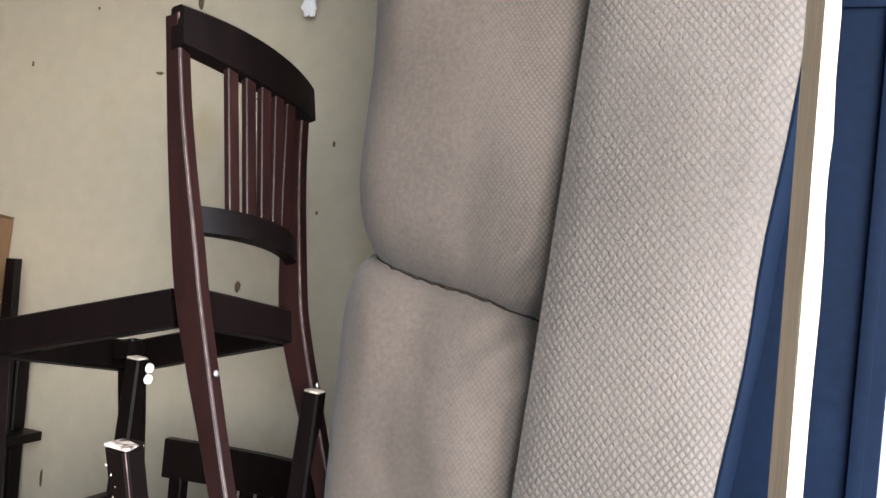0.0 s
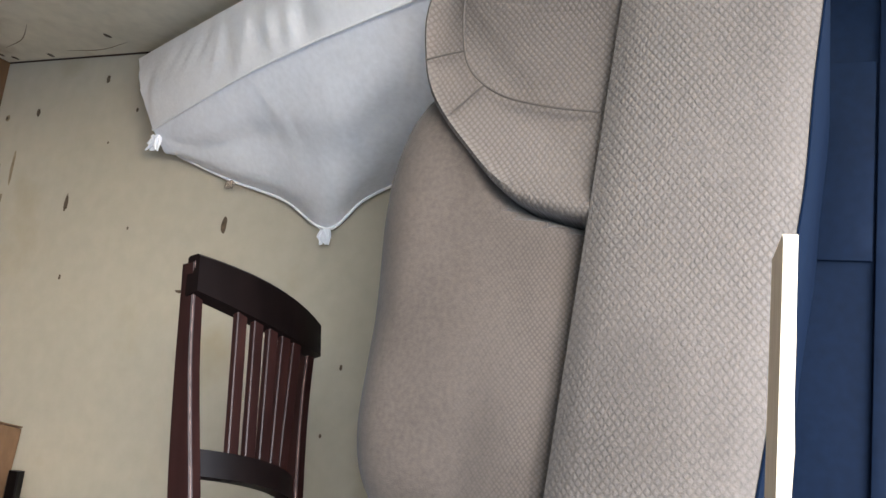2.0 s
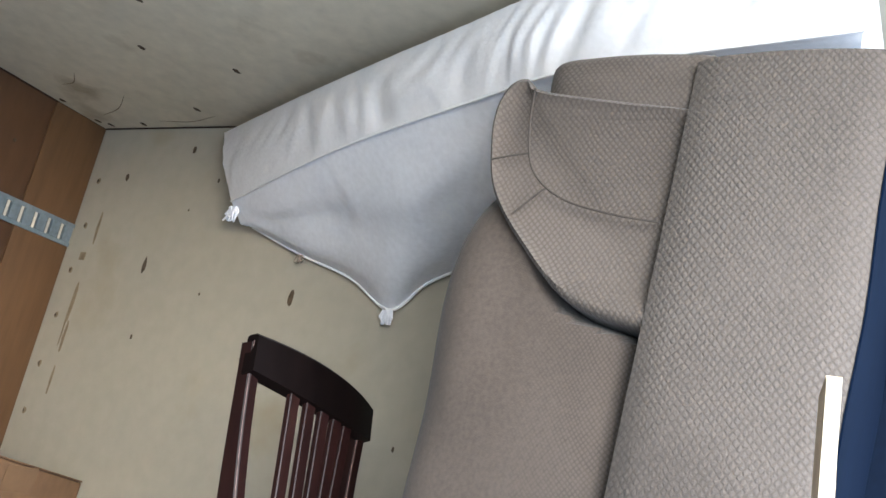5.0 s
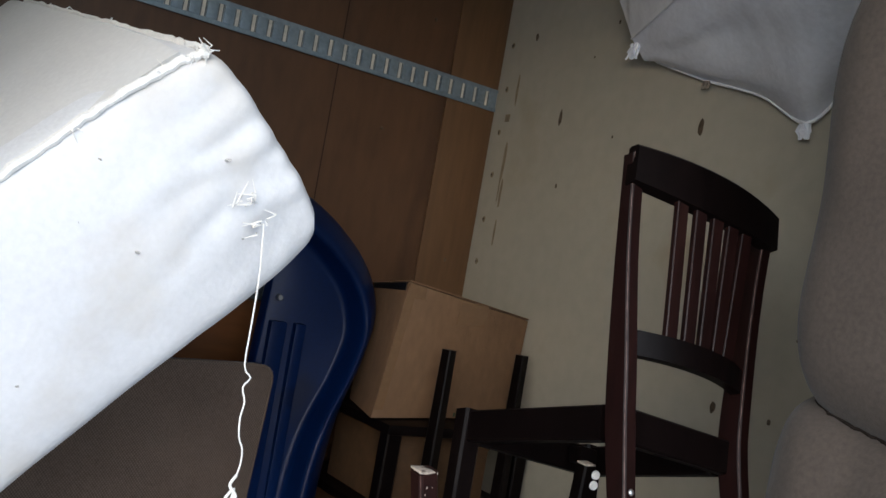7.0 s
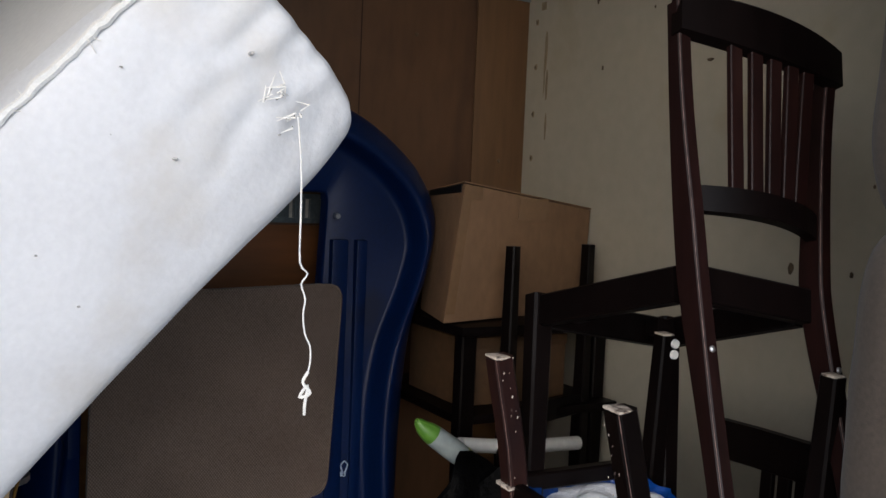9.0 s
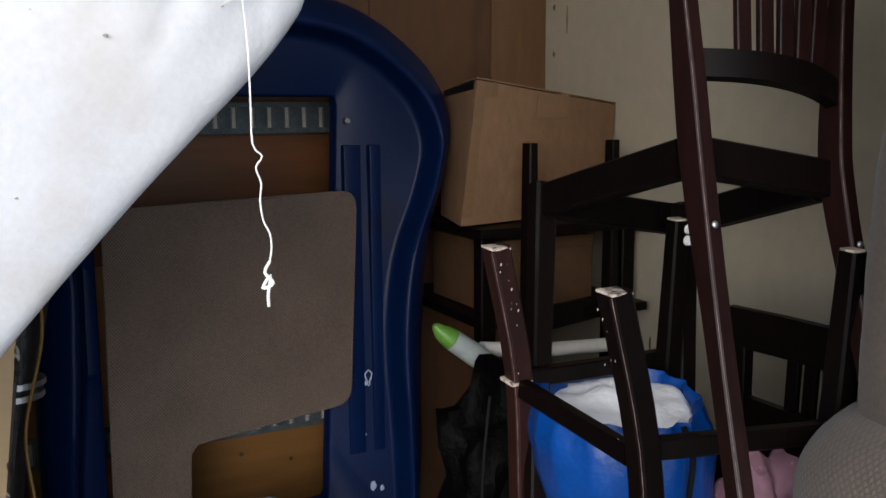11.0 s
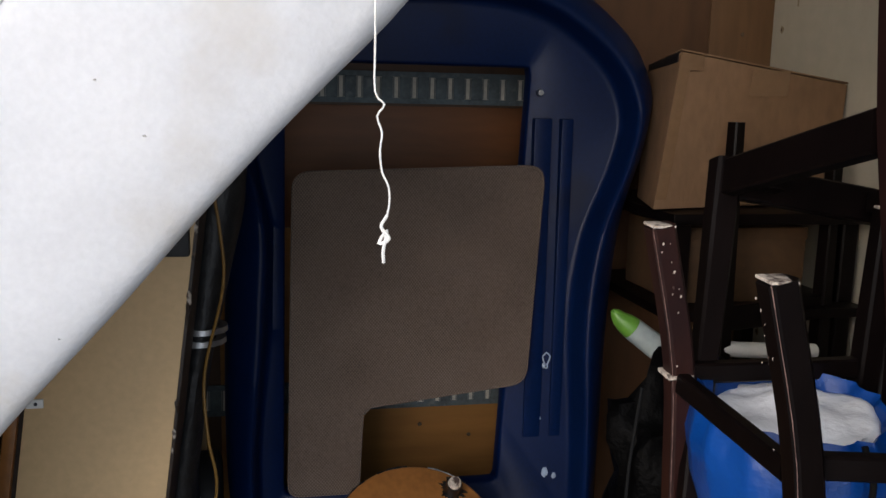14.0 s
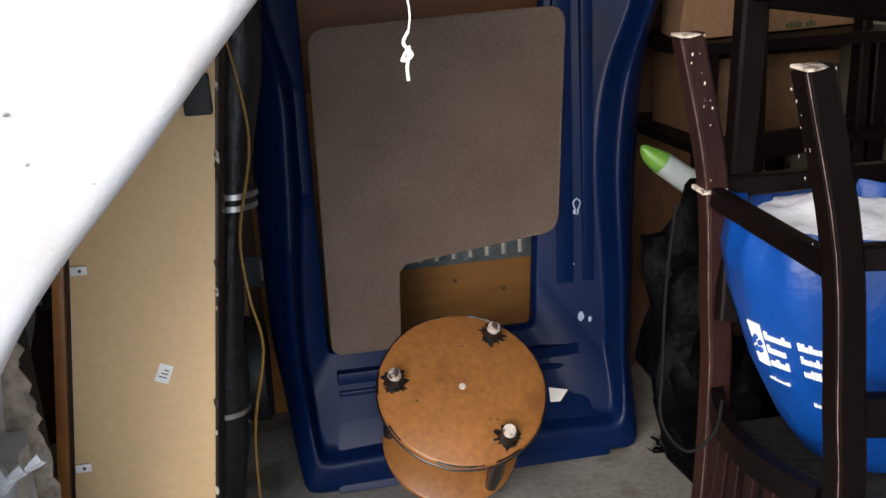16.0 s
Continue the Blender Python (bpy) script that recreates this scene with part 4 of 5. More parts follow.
        for z in (-0.012, 0.007):
            part("cap", tube([(lx - 0.0225, depth + 0.004, z), (lx - 0.0275, depth + 0.004, z)], [0.0085, 0.0075], 14), WHITE_PLASTIC, c, "round white plastic cap")
    return c


upright = chair("dark mahogany dining chair without seat pad, tipped forward", DARK_WOOD, 0.1215, 0.353, 0.082, top=0.1535, low=-0.10)
upright.matrix_world = Matrix(((0.9826, 0.0436, 0.1807, -0.7744), (-0.0881, 0.9653, 0.2460, -1.7283), (-0.1637, -0.2576, 0.9523, 0.8656), (0, 0, 0, 1)))
flipped = chair("scuffed dark dining chair turned upside down, legs up", DARK_WOOD, 0.145, 0.262, 0.08, (0.036, 0.036), 1, flare=0.060, near=-0.008, skew=0.07)
flipped.matrix_world = Matrix.Translation((-0.890, -1.367, 1.147)) @ Matrix.Rotation(radians(3.4), 4, "X") @ Matrix.Translation((0, -0.145, 0)) @ Matrix(((0, 1, 0, 0), (1, 0, 0, 0), (0, 0, -1, 0), (0, 0, 0, 1)))

# two legs and rails of an upturned chair in front of the cardboard box
frame_piece = root("chair_leg_frame", "dark wooden chair leg frame, legs up, before the box", "stool", at=(-0.4, -0.75, 0))
ka, kb = Vector((-0.452, -0.635, 0)), Vector((-0.125, -0.535, 0))
for p in (ka, kb):
    part("leg", bar([p, p + Vector((0, 0, 0.7)), p + Vector((0, 0, 1.275))], [(0.04, 0.04), (0.04, 0.04), (0.030, 0.030)], (1, 0.3, 0), 0.12), DARK_WOOD, frame_piece)
for z in (0.82, 0.60):
    part("rail", bar([ka + Vector((0, 0, z)), kb + Vector((0, 0, z))], (0.024, 0.06), (0, 1, 0), 0.12), DARK_WOOD, frame_piece)

# tall dark table in the corner that carries the box
table = root("side_table", "tall narrow dark wooden table in the corner", "table", at=(-0.4, -0.4, 0))
part("tabletop", box((-0.572, -0.600, 1.035), (-0.01, -0.03, 1.062), 0.005), DARK_WOOD, table)
for x, y in ((-0.540, -0.565), (-0.05, -0.50), (-0.540, -0.06), (-0.05, -0.06)):
    part("leg", bar([(x, y, 0), (x, y, 1.036)], (0.045, 0.045), (1, 0, 0), 0.1), DARK_WOOD, table)
part("shelf", box((-0.560, -0.585, 0.80), (-0.03, -0.04, 0.825), 0.004), DARK_WOOD, table)

# cardboard box on the table
carton = root("cardboard_box", "worn brown cardboard box taped shut", "box", at=(-0.3, -0.4, 1.064))
a, b, da, db = Vector((-0.556, -0.553, 0)), Vector((-0.012, -0.400, 0)), Vector((0.040, 0.27, 0)), Vector((-0.015, 0.27, 0))
bm = bmesh.new()
lo = [a + Vector((-0.048, 0, 1.066)), b + Vector((-0.025, -0.01, 1.066)), b + db + Vector((-0.02, 0, 1.066)), a + da + Vector((-0.01, 0, 1.066))]
hi = [a + Vector((0, 0, 1.432)), b + Vector((0, 0, 1.372)), b + db + Vector((0, 0, 1.36)), a + da + Vector((0, 0, 1.405))]
hexa(bm, [tuple(p) for p in lo], [tuple(p) for p in hi], 0.006)
part("carton", bm, CARD, carton)
for w0, w1, nm in ((0.0, 0.49, "flap"), (0.51, 1.0, "flap")):
    f = bmesh.new()
    z = lambda u, v: 1.4325 - 0.060 * u - (0.027 - 0.015 * u) * v
    q = [(u, v) for u, v in ((0, w0), (1, w0), (1, w1), (0, w1))]
    P3 = [a.lerp(b, u) + da.lerp(db, u) * v + Vector((0, 0, z(u, v) + 0.001)) for u, v in q]
    hexa(f, [tuple(p) for p in P3], [tuple(p + Vector((0, 0, 0.004))) for p in P3], 0.001)
    part(nm, f, CARD, carton)
f = bmesh.new()
P3 = [a.lerp(b, u) + da.lerp(db, u) * v + Vector((0, 0, 1.4382 - 0.060 * u - (0.027 - 0.015 * u) * v)) for u, v in ((0.0, 0.40), (1.0, 0.40), (1.0, 0.60), (0.0, 0.60))]
hexa(f, [tuple(p) for p in P3], [tuple(p + Vector((0, 0, 0.0008))) for p in P3])
part("tape", f, TAPE, carton, "shiny clear packing tape")
f = bmesh.new()
P3 = [a.lerp(b, u) + Vector((0.0, -0.004, z)) for u, z in ((0.03, 1.425), (0.12, 1.425), (0.12, 1.39), (0.03, 1.39))]
hexa(f, [tuple(p) for p in P3], [tuple(p + Vector((-0.002, -0.001, 0))) for p in P3])
part("tape", f, TAPE, carton)
for u0, u1, z0, z1 in ((0.0, 0.055, 1.09, 1.428), (0.40, 0.62, 1.335, 1.398)):
    f = bmesh.new()
    P3 = [lo[0].lerp(lo[1], u).lerp(hi[0].lerp(hi[1], u), (z - 1.066) / (hi[0].lerp(hi[1], u).z - 1.066)) + Vector((0.0008, -0.0025, 0)) for u, z in ((u0, z0), (u1, z0), (u1, z1), (u0, z1))]
    hexa(f, [tuple(p) for p in P3], [tuple(p + Vector((-0.0002, -0.0009, 0))) for p in P3])
    part("tape", f, TAPE, carton, "shiny clear packing tape")
# black block on the end face, painting in the shade of the flap gap
f = bmesh.new()
P3 = [a + da * v + Vector((-0.0035, 0, z)) for v, z in ((0.06, 1.408), (0.92, 1.396), (0.92, 1.410), (0.06, 1.430))]
hexa(f, [tuple(p) for p in P3], [tuple(p + Vector((0.006, 0, 0))) for p in P3])
part("flap_gap_shade", f, BLACK_PAINT_AND_GAP, carton, "black strip standing in for the shaded gap under the flap")

for k in range(9):
    u = 0.550 + 0.0185 * k
    if k == 5:
        continue
    f = bmesh.new()
    P3 = [lo[0].lerp(lo[1], w).lerp(hi[0].lerp(hi[1], w), (z - 1.066) / 0.33) + Vector((0.0006, -0.0022, 0)) for w, z in ((u, 1.072), (u + 0.012, 1.072), (u + 0.012, 1.083 + 0.004 * (k % 2)), (u, 1.083 + 0.004 * (k % 2)))]
    hexa(f, [tuple(p) for p in P3], [tuple(p + Vector((-0.0002, -0.0008, 0))) for p in P3])
    part("print", f, INK_GREEN, carton, "small dark green handwriting bar")

# cardboard darkened in its base colour for the shade under the tabletop
lower_carton = root("cardboard_box", "brown cardboard box on the table's lower shelf, shade put into its colour", "box", at=(-0.4, -0.35, 0.826))
part("carton", box((-0.510, -0.50, 0.827), (-0.16, -0.20, 1.015), 0.004), CARD_SHADED, lower_carton)
part("flap", box((-0.510, -0.505, 0.985), (-0.16, -0.501, 1.015), 0.001), CARD_SHADED, lower_carton)

# green and white package with a white tube across the shelf
pack = root("cleaning_package", "lime green and white plastic package", "package", at=(-0.62, -0.66, 0.7))
pa, pb = Vector((-0.735, -0.70, 0.845)), Vector((-0.530, -0.74, 0.690))
part("cap", tube([pa + Vector((-0.016, 0, 0.018)), pa + Vector((-0.010, 0, 0.012)), pa, pa.lerp(pb, 0.06), pa.lerp(pb, 0.14)], [0.005, 0.012, 0.018, 0.023, 0.026], 14), GREEN_PLASTIC, pack)
part("body", tube([pa.lerp(pb, 0.142), pa.lerp(pb, 0.4), pa.lerp(pb, 0.65), pa.lerp(pb, 0.8)], [0.026, 0.028, 0.025, 0.020], 14), PALE_PACK, pack)
part("stripe", tube([pa.lerp(pb, 0.50), pa.lerp(pb, 0.56)], [0.0275, 0.0268], 14), YELLOW_PRINT, pack, "yellow-green printed stripe")
part("tail", tube([pa.lerp(pb, 0.802), pa.lerp(pb, 1.1), pa.lerp(pb, 1.3)], [0.024, 0.022, 0.012], 12), GREEN_PLASTIC, pack)
pole = root("white_tube", "white plastic tube lying behind the chair legs", "tube", at=(-0.4, -0.62, 0.74))
part("tube", tube([(-0.60, -0.655, 0.775), (-0.40, -0.63, 0.742), (-0.18, -0.60, 0.722)], 0.019, 14), WHITE_PLASTIC, pole)

# dark chair back standing behind the upturned legs
spare = root("slatted_chair", "black slatted wooden chair standing close to the wall", "chair", at=(-0.40, -1.49, 0))
ca, cb = Vector((-0.400, -1.275, 0.945)), Vector((-0.395, -1.700, 0.942))
part("top_rail", bar([ca, ca.lerp(cb, 0.25) + Vector((0.016, 0, 0)), ca.lerp(cb, 0.5) + Vector((0.022, 0, 0)), ca.lerp(cb, 0.75) + Vector((0.016, 0, 0)), cb], (0.022, 0.076), (1, 0, 0), 0.1), DARK_WOOD, spare)
part("lower_rail", bar([ca + Vector((0.01, -0.03, -0.185)), cb + Vector((0.01, 0.03, -0.185))], (0.022, 0.11), (1, 0, 0), 0.1), DARK_WOOD, spare)
for k in (0.33, 0.42, 0.51, 0.60, 0.69):
    q = ca.lerp(cb, k)
    part("slat", bar([q + Vector((0.014, 0, -0.145)), q + Vector((0.018, 0, -0.034))], (0.026, 0.012), (0, 1, 0), 0.1), DARK_WOOD, spare)
for k in (0.07, 0.93):
    q = ca.lerp(cb, k)
    part("post", bar([Vector((q.x + 0.02, q.y, 0.0)), Vector((q.x + 0.008, q.y, 0.5)), q + Vector((0.006, 0, -0.034))], (0.030, 0.026), (0, 1, 0), 0.1), DARK_WOOD, spare)

# ---- black bags and case below ----
bin_bag = root("bin_bag", "full black plastic bin bag with a crumpled neck", "bag", at=(-0.62, -0.95, 0))
bm = ball((-0.615, -0.81, 0.39), 0.39, (0.42, 0.34, 1.0), 0.4, 4)
for v in bm.verts:
    v.co.z = max(v.co.z, 0.003)
    v.co.x = -0.615 + (v.co.x + 0.615) * (1 + 0.55 * ((v.co.z - 0.39) / 0.39) ** 2)
    k = noise.noise(v.co * 14) * 0.018 + noise.noise(v.co * 34) * 0.007
    v.co += Vector((k, -k, k * 0.6)) if v.co.z > 0.01 else Vector()
    v.co.x += 0.10 * max(0.0, 1 - v.co.z / 0.35)
part("bag", bm, BLACK_BAG, bin_bag)
part("knotted_neck", tube(smoothline([(-0.575, -0.81, 0.70), (-0.575, -0.815, 0.745), (-0.565, -0.82, 0.77), (-0.555, -0.825, 0.785)], 4), [0.05, 0.035, 0.024, 0.018, 0.016, 0.018, 0.022, 0.028, 0.034, 0.038, 0.040, 0.036, 0.024], 12), BLACK_BAG, bin_bag)
bin_two = root("bin_bag", "black plastic bin bag slumped behind the bed shell", "bag", at=(-0.35, -0.75, 0))
bm = ball((-0.34, -1.05, 0.30), 0.30, (0.8, 0.7, 1.0), 0.5, 4)
for v in bm.verts:
    v.co.z = max(v.co.z, 0.003)
part("bag", bm, BLACK_BAG, bin_two)
shred = root("torn_plastic", "torn black plastic shreds on the floor", "plastic scraps", at=(-0.56, -0.53, 0))
bm = bmesh.new()
for i in range(22):
    p = Vector((random.uniform(-0.62, -0.50), random.uniform(-0.58, -0.48), 0.004))
    q = [p]
    for k in range(3):
        q.append(q[-1] + Vector((random.uniform(-0.035, 0.02), random.uniform(-0.02, 0.02), random.uniform(-0.002, 0.008))))
    tube(q, [0.005, 0.006, 0.004, 0.001], 4, bm)
tagged(part("scraps", bm, BLACK_BAG, shred), kind="stuff")
case = root("black_case", "black fabric suitcase standing under the upturned chair", "suitcase", at=(-0.75, -1.5, 0))
part("body", box((-0.90, -1.64, 0.03), (-0.50, -1.30, 0.530), 0.03), TORN, case)
part("handle", tube(smoothline([(-0.905, -1.52, 0.40), (-0.93, -1.52, 0.40), (-0.93, -1.42, 0.40), (-0.905, -1.42, 0.40)], 4), 0.008, 8), BLACK_RUBBER, case)
for x, y in ((-0.86, -1.60), (-0.86, -1.38), (-0.56, -1.60), (-0.56, -1.38)):
    part("foot", box((x - 0.02, y - 0.02, 0.0), (x + 0.02, y + 0.02, 0.032), 0.005), BLACK_RUBBER, case)
blanket = root("folded_blanket", "dark folded blanket on the black case", "blanket", at=(-0.58, -1.47, 0.58))
part("blanket", box((-0.640, -1.50, 0.531), (-0.53, -1.32, 0.690), 0.02), TORN, blanket)
small_box = root("cardboard_carton", "low brown cardboard carton on the floor", "box", at=(-0.9, -1.75, 0))
part("carton", box((-1.0, -1.83, 0.0), (-0.80, -1.66, 0.40), 0.004), CARD, small_box)

# ---- blue drawstring bag between the chair legs ----
sack = root("drawstring_bag", "royal blue nylon drawstring bag stuffed with white plastic", "bag", at=(-0.79, -1.5, 0.66))
bm = bmesh.new()
rings = []
BAG = [(0.532, 0.40), (0.540, 0.58), (0.59, 0.74), (0.68, 0.87), (0.79, 0.96), (0.85, 0.99), (0.890, 0.94), (0.908, 0.88), (0.918, 0.86), (0.911, 0.82), (0.872, 0.81), (0.82, 0.80)]
for z, s in BAG:
    ring = []
    for k in range(56):
        a = 2 * math.pi * k / 56
        pleat = 1 + ((0.045 * math.sin(a * 15 + z * 9) + 0.03 * math.sin(a * 23 + 1)) * max(0.0, (z - 0.76) / 0.16)) + 0.05 * noise.noise(Vector((math.cos(a) * 2, math.sin(a) * 2, z * 6)))
        ring.append((-0.792 + 0.035 * (0.9 - z) + 0.20 * max(0.0, 0.80 - z) + 0.144 * s * pleat * math.cos(a), -1.445 + 0.144 * s * pleat * math.sin(a), z - 0.012 * math.cos(a) - 0.022 * max(0.0, (z - 0.83) / 0.10) * math.cos(a - radians(232))))
    rings.append(ring)
loft(bm, rings)
part("sack", bm, BLUE_NYLON, sack, smooth=70)
bm = ball((-0.792, -1.445, 0.880), 0.114, (1.0, 1.0, 0.22), 0.2, 4)
for v in bm.verts:
    v.co.z += 0.16 * ((v.co.x + 0.782) * 0.62 + (v.co.y + 1.445) * 0.79) + 0.012 * noise.noise(v.co * 22)
part("stuffing", bm, CRUMPLED, sack, "crumpled white plastic inside")


def on_sack(u, v, out=0.004):
    """A place on the sack's side: u along its girth in metres, v the height."""
    z0 = min(range(len(BAG) - 3), key=lambda i: abs(BAG[i][0] - v))
    i = max(0, min(z0, 6))
    j = i + 1 if v > BAG[i][0] else max(i - 1, 0)
    f = (v - BAG[i][0]) / (BAG[j][0] - BAG[i][0]) if j != i else 0
    s = BAG[i][1] + (BAG[j][1] - BAG[i][1]) * f
    a = radians(215) + u / 0.15
    pl = 1 + 0.05 * noise.noise(Vector((math.cos(a) * 2, math.sin(a) * 2, v * 6)))
    return Vector((-0.792 + 0.035 * (0.9 - v) + 0.20 * max(0.0, 0.80 - v) + (0.144 * s * pl + out) * math.cos(a), -1.445 + (0.144 * s * pl + out) * math.sin(a), v - 0.012 * math.cos(a)))


def print_bar(u0, u1, v0, v1):
    v0, v1 = 0.80 + 1.25 * (v0 - 0.80) - 0.070, 0.80 + 1.25 * (v1 - 0.80) - 0.070
    bm = bmesh.new()
    n = max(2, int((u1 - u0) / 0.006))
    loft(bm, [[tuple(on_sack(u0 + (u1 - u0) * i / n, v0, 0.0035)), tuple(on_sack(u0 + (u1 - u0) * i / n, v1, 0.0035)), tuple(on_sack(u0 + (u1 - u0) * i / n, v1, 0.001)), tuple(on_sack(u0 + (u1 - u0) * i / n, v0, 0.001))] for i in range(n + 1)])
    return bm


def print_line(u0, width, v, tall, label=""):
    """One line of plain bars, broken into short pieces of uneven width and height."""
    u = u0
    while u < u0 + width - 0.002:
        w = min(random.uniform(0.0035, 0.0060), u0 + width - u)
        part("print", print_bar(u, u + w, v, v + tall * random.choice((0.8, 0.8, 1.25))), WHITE_PRINT, sack, label)
        u += w + 0.0011


part("emblem", print_bar(-0.080, -0.056, 0.770, 0.822), WHITE_PRINT, sack, "white printed emblem")
for k in range(5):
    a = radians(90 + 72 * k)
    c = on_sack(-0.068 + 0.0068 * math.cos(a), 0.7249 + 0.0105 * math.sin(a), 0.0035)
    part("petal", ball(c, 0.0042, (1, 1, 1.15), 0.1, 2), BLUE_NYLON, sack, "blue petal of the emblem")
for i, (w, w2) in enumerate(((0.044, 0.040), (0.032, 0.034), (0.035, 0.044))):
    v = 0.806 - i * 0.0165
    print_line(-0.050, w, v, 0.0078, "plain white printed bar")
    print_line(0.006, w2, v, 0.0078, "plain white printed bar")
print_line(-0.066, 0.040, 0.752, 0.0032)
print_line(0.010, 0.040, 0.735, 0.0062)
part("drawstring", tube(smoothline([on_sack(0.15, 0.905, 0.010), on_sack(0.155, 0.86, 0.012), on_sack(0.15, 0.79, 0.010), on_sack(0.158, 0.70, 0.010)], 5), 0.0042, 7), BLACK_CORD, sack, "black cord")
cord = root("black_strap", "black cord loop hanging from the chair post", "cord", at=(-0.99, -1.4, 0.5))
part("strap", tube(smoothline([(-0.985, -1.375, 0.92), (-1.0, -1.38, 0.80), (-1.005, -1.385, 0.68), (-1.012, -1.40, 0.60), (-0.995, -1.45, 0.575), (-0.965, -1.47, 0.61), (-0.955, -1.47, 0.66)], 5), 0.0024, 7), BLACK_CORD, cord)
cloth = root("pink_cloth", "pink spotted cloth bundle on the black case", "cloth", at=(-0.62, -1.5, 0.66))
bm = ball((-0.635, -1.60, 0.685), 0.15, (0.45, 0.5, 1.05), 0.5, 4)
part("cloth", bm, PINK_CLOTH, cloth)

# ---- cabinet back, black bundle and wrapped things on the other side ----
cabinet = root("cabinet", "upright cabinet with tan hardboard back, worn dark edges", "cabinet", at=(-1.85, -0.8, 0))
def slanted(x0t, x1t, x0b, x1b, y0, y1, z0, z1, bevel=0.0):
    bm = bmesh.new()
    f = lambda xb, xt, z: xb + (xt - xb) * z / 1.15
    hexa(bm, [(f(x0b, x0t, z0), y0, z0), (f(x1b, x1t, z0), y0, z0), (f(x1b, x1t, z0), y1, z0), (f(x0b, x0t, z0), y1, z0)],
         [(f(x0b, x0t, z1), y0, z1), (f(x1b, x1t, z1), y0, z1), (f(x1b, x1t, z1), y1, z1), (f(x0b, x0t, z1), y1, z1)], bevel)
    return bm


part("carcass", slanted(-1.868, -1.600, -2.035, -1.745, -0.938, -0.68, 0.0, 1.15, 0.004), PANEL_EDGE, cabinet)
part("back_panel", slanted(-1.845, -1.606, -2.010, -1.750, -0.945, -0.9385, 0.004, 1.145, 0.0015), PANEL, cabinet, "tan hardboard back panel")
part("edge_strip", slanted(-1.872, -1.852, -2.040, -2.018, -0.957, -0.938, 0.002, 1.148, 0.003), STOOL_WOOD, cabinet, "raw brown wooden edge strip")
for z in (0.79, 0.415):
    x = -2.010 + (2.010 - 1.845) * z / 1.15
    br = part("bracket", box((x + 0.002, -0.9515, z - 0.008), (x + 0.030, -0.9455, z + 0.008), 0.002), WHITE_PLASTIC, cabinet, "small white plastic bracket")
    part("screw", ball((x + 0.018, -0.952, z), 0.003), INK, br)
def slip(x0, z0, x1, z1, y0, y1):
    """A small flat rectangle turned askew on the back panel."""
    c, q = math.cos(radians(-24)), math.sin(radians(-24))
    turn = lambda x, z, y: (-1.768 + c * x - q * z, y, 0.580 + q * x + c * z)
    bm = bmesh.new()
    hexa(bm, [turn(x0, z0, y0), turn(x1, z0, y0), turn(x1, z0, y1), turn(x0, z0, y1)], [turn(x0, z1, y0), turn(x1, z1, y0), turn(x1, z1, y1), turn(x0, z1, y1)])
    return bm


lab = part("label", slip(-0.0125, -0.018, 0.0125, 0.018, -0.9475, -0.9455), PAPER, cabinet, "small white paper label")
for k in range(3):
    part("print", slip(-0.008 + 0.003 * k, -0.008 + 0.007 * k, 0.007, -0.006 + 0.007 * k, -0.9482, -0.9476), INK, lab)
for i in range(16):
    z = random.uniform(0.1, 1.1)
    x = -1.750 + (1.750 - 1.606) * z / 1.15
    part("chip", ball((x + 0.002, -0.9445, z), random.uniform(0.003, 0.009), (0.6, 0.35, 1.6), 0.6, 1), PANEL_EDGE if i % 2 else BARE_WOOD, cabinet)
part("foot", box((-1.668, -0.965, 1.040), (-1.622, -0.90, 1.108), 0.005), BLACK_RUBBER, cabinet, "black ribbed plastic corner piece")

bundle = root("folded_stroller_cover", "black vinyl bundle bound with shiny tape", "bundle", at=(-1.69, -0.5, 0))
bm = bmesh.new()
rings = []
for i in range(30):
    z = 0.02 + 1.25 * i / 29
    w = 0.040 + 0.012 * math.sin(z * 7) + 0.006 * noise.noise(Vector((z * 9, 0, 0)))
    rings.append([(-1.748 + 0.145 * z + w * math.cos(t) * (1 + 0.1 * noise.noise(Vector((z * 8, t, 2)))), -0.60 + 0.05 * math.sin(t), z) for t in [k * 2 * math.pi / 14 for k in range(14)]])
loft(bm, rings)
part("cover", bm, BLACK_VINYL, bundle)
for z in (0.80, 0.825, 0.33):
    part("tape", tube([(-1.748 + 0.145 * z, -0.60, z - 0.006), (-1.748 + 0.145 * z, -0.60, z + 0.006)], 0.054, 14), STEEL, bundle, "shiny grey tape")
wire = root("extension_wire", "thin orange wire hanging beside the cabinet", "wire", at=(-1.64, -0.7, 0.3))
part("wire", tube(smoothline([(-1.61, -0.68, 1.20), (-1.585, -0.69, 1.05), (-1.580, -0.69, 0.93), (-1.62, -0.68, 0.75), (-1.615, -0.70, 0.62), (-1.60, -0.70, 0.5), (-1.64, -0.69, 0.3), (-1.65, -0.68, 0.01)], 6), 0.0032, 6), CORD, wire)
plank = root("tan_board", "narrow tan board standing against the end wall", "board", at=(-1.75, -0.1, 0))
part("board", box((-1.86, -0.035, 0.0), (-1.66, -0.012, 0.9), 0.002), PANEL, plank)

torn = root("torn_box_spring", "dark box spring end with torn frayed lining", "box spring", at=(-2.1, -1.2, 0))
part("body", box((-2.30, -1.10, 0.0), (-1.965, -1.0, 0.92), 0.01), TORN, torn)
bm = bmesh.new()
rows = []
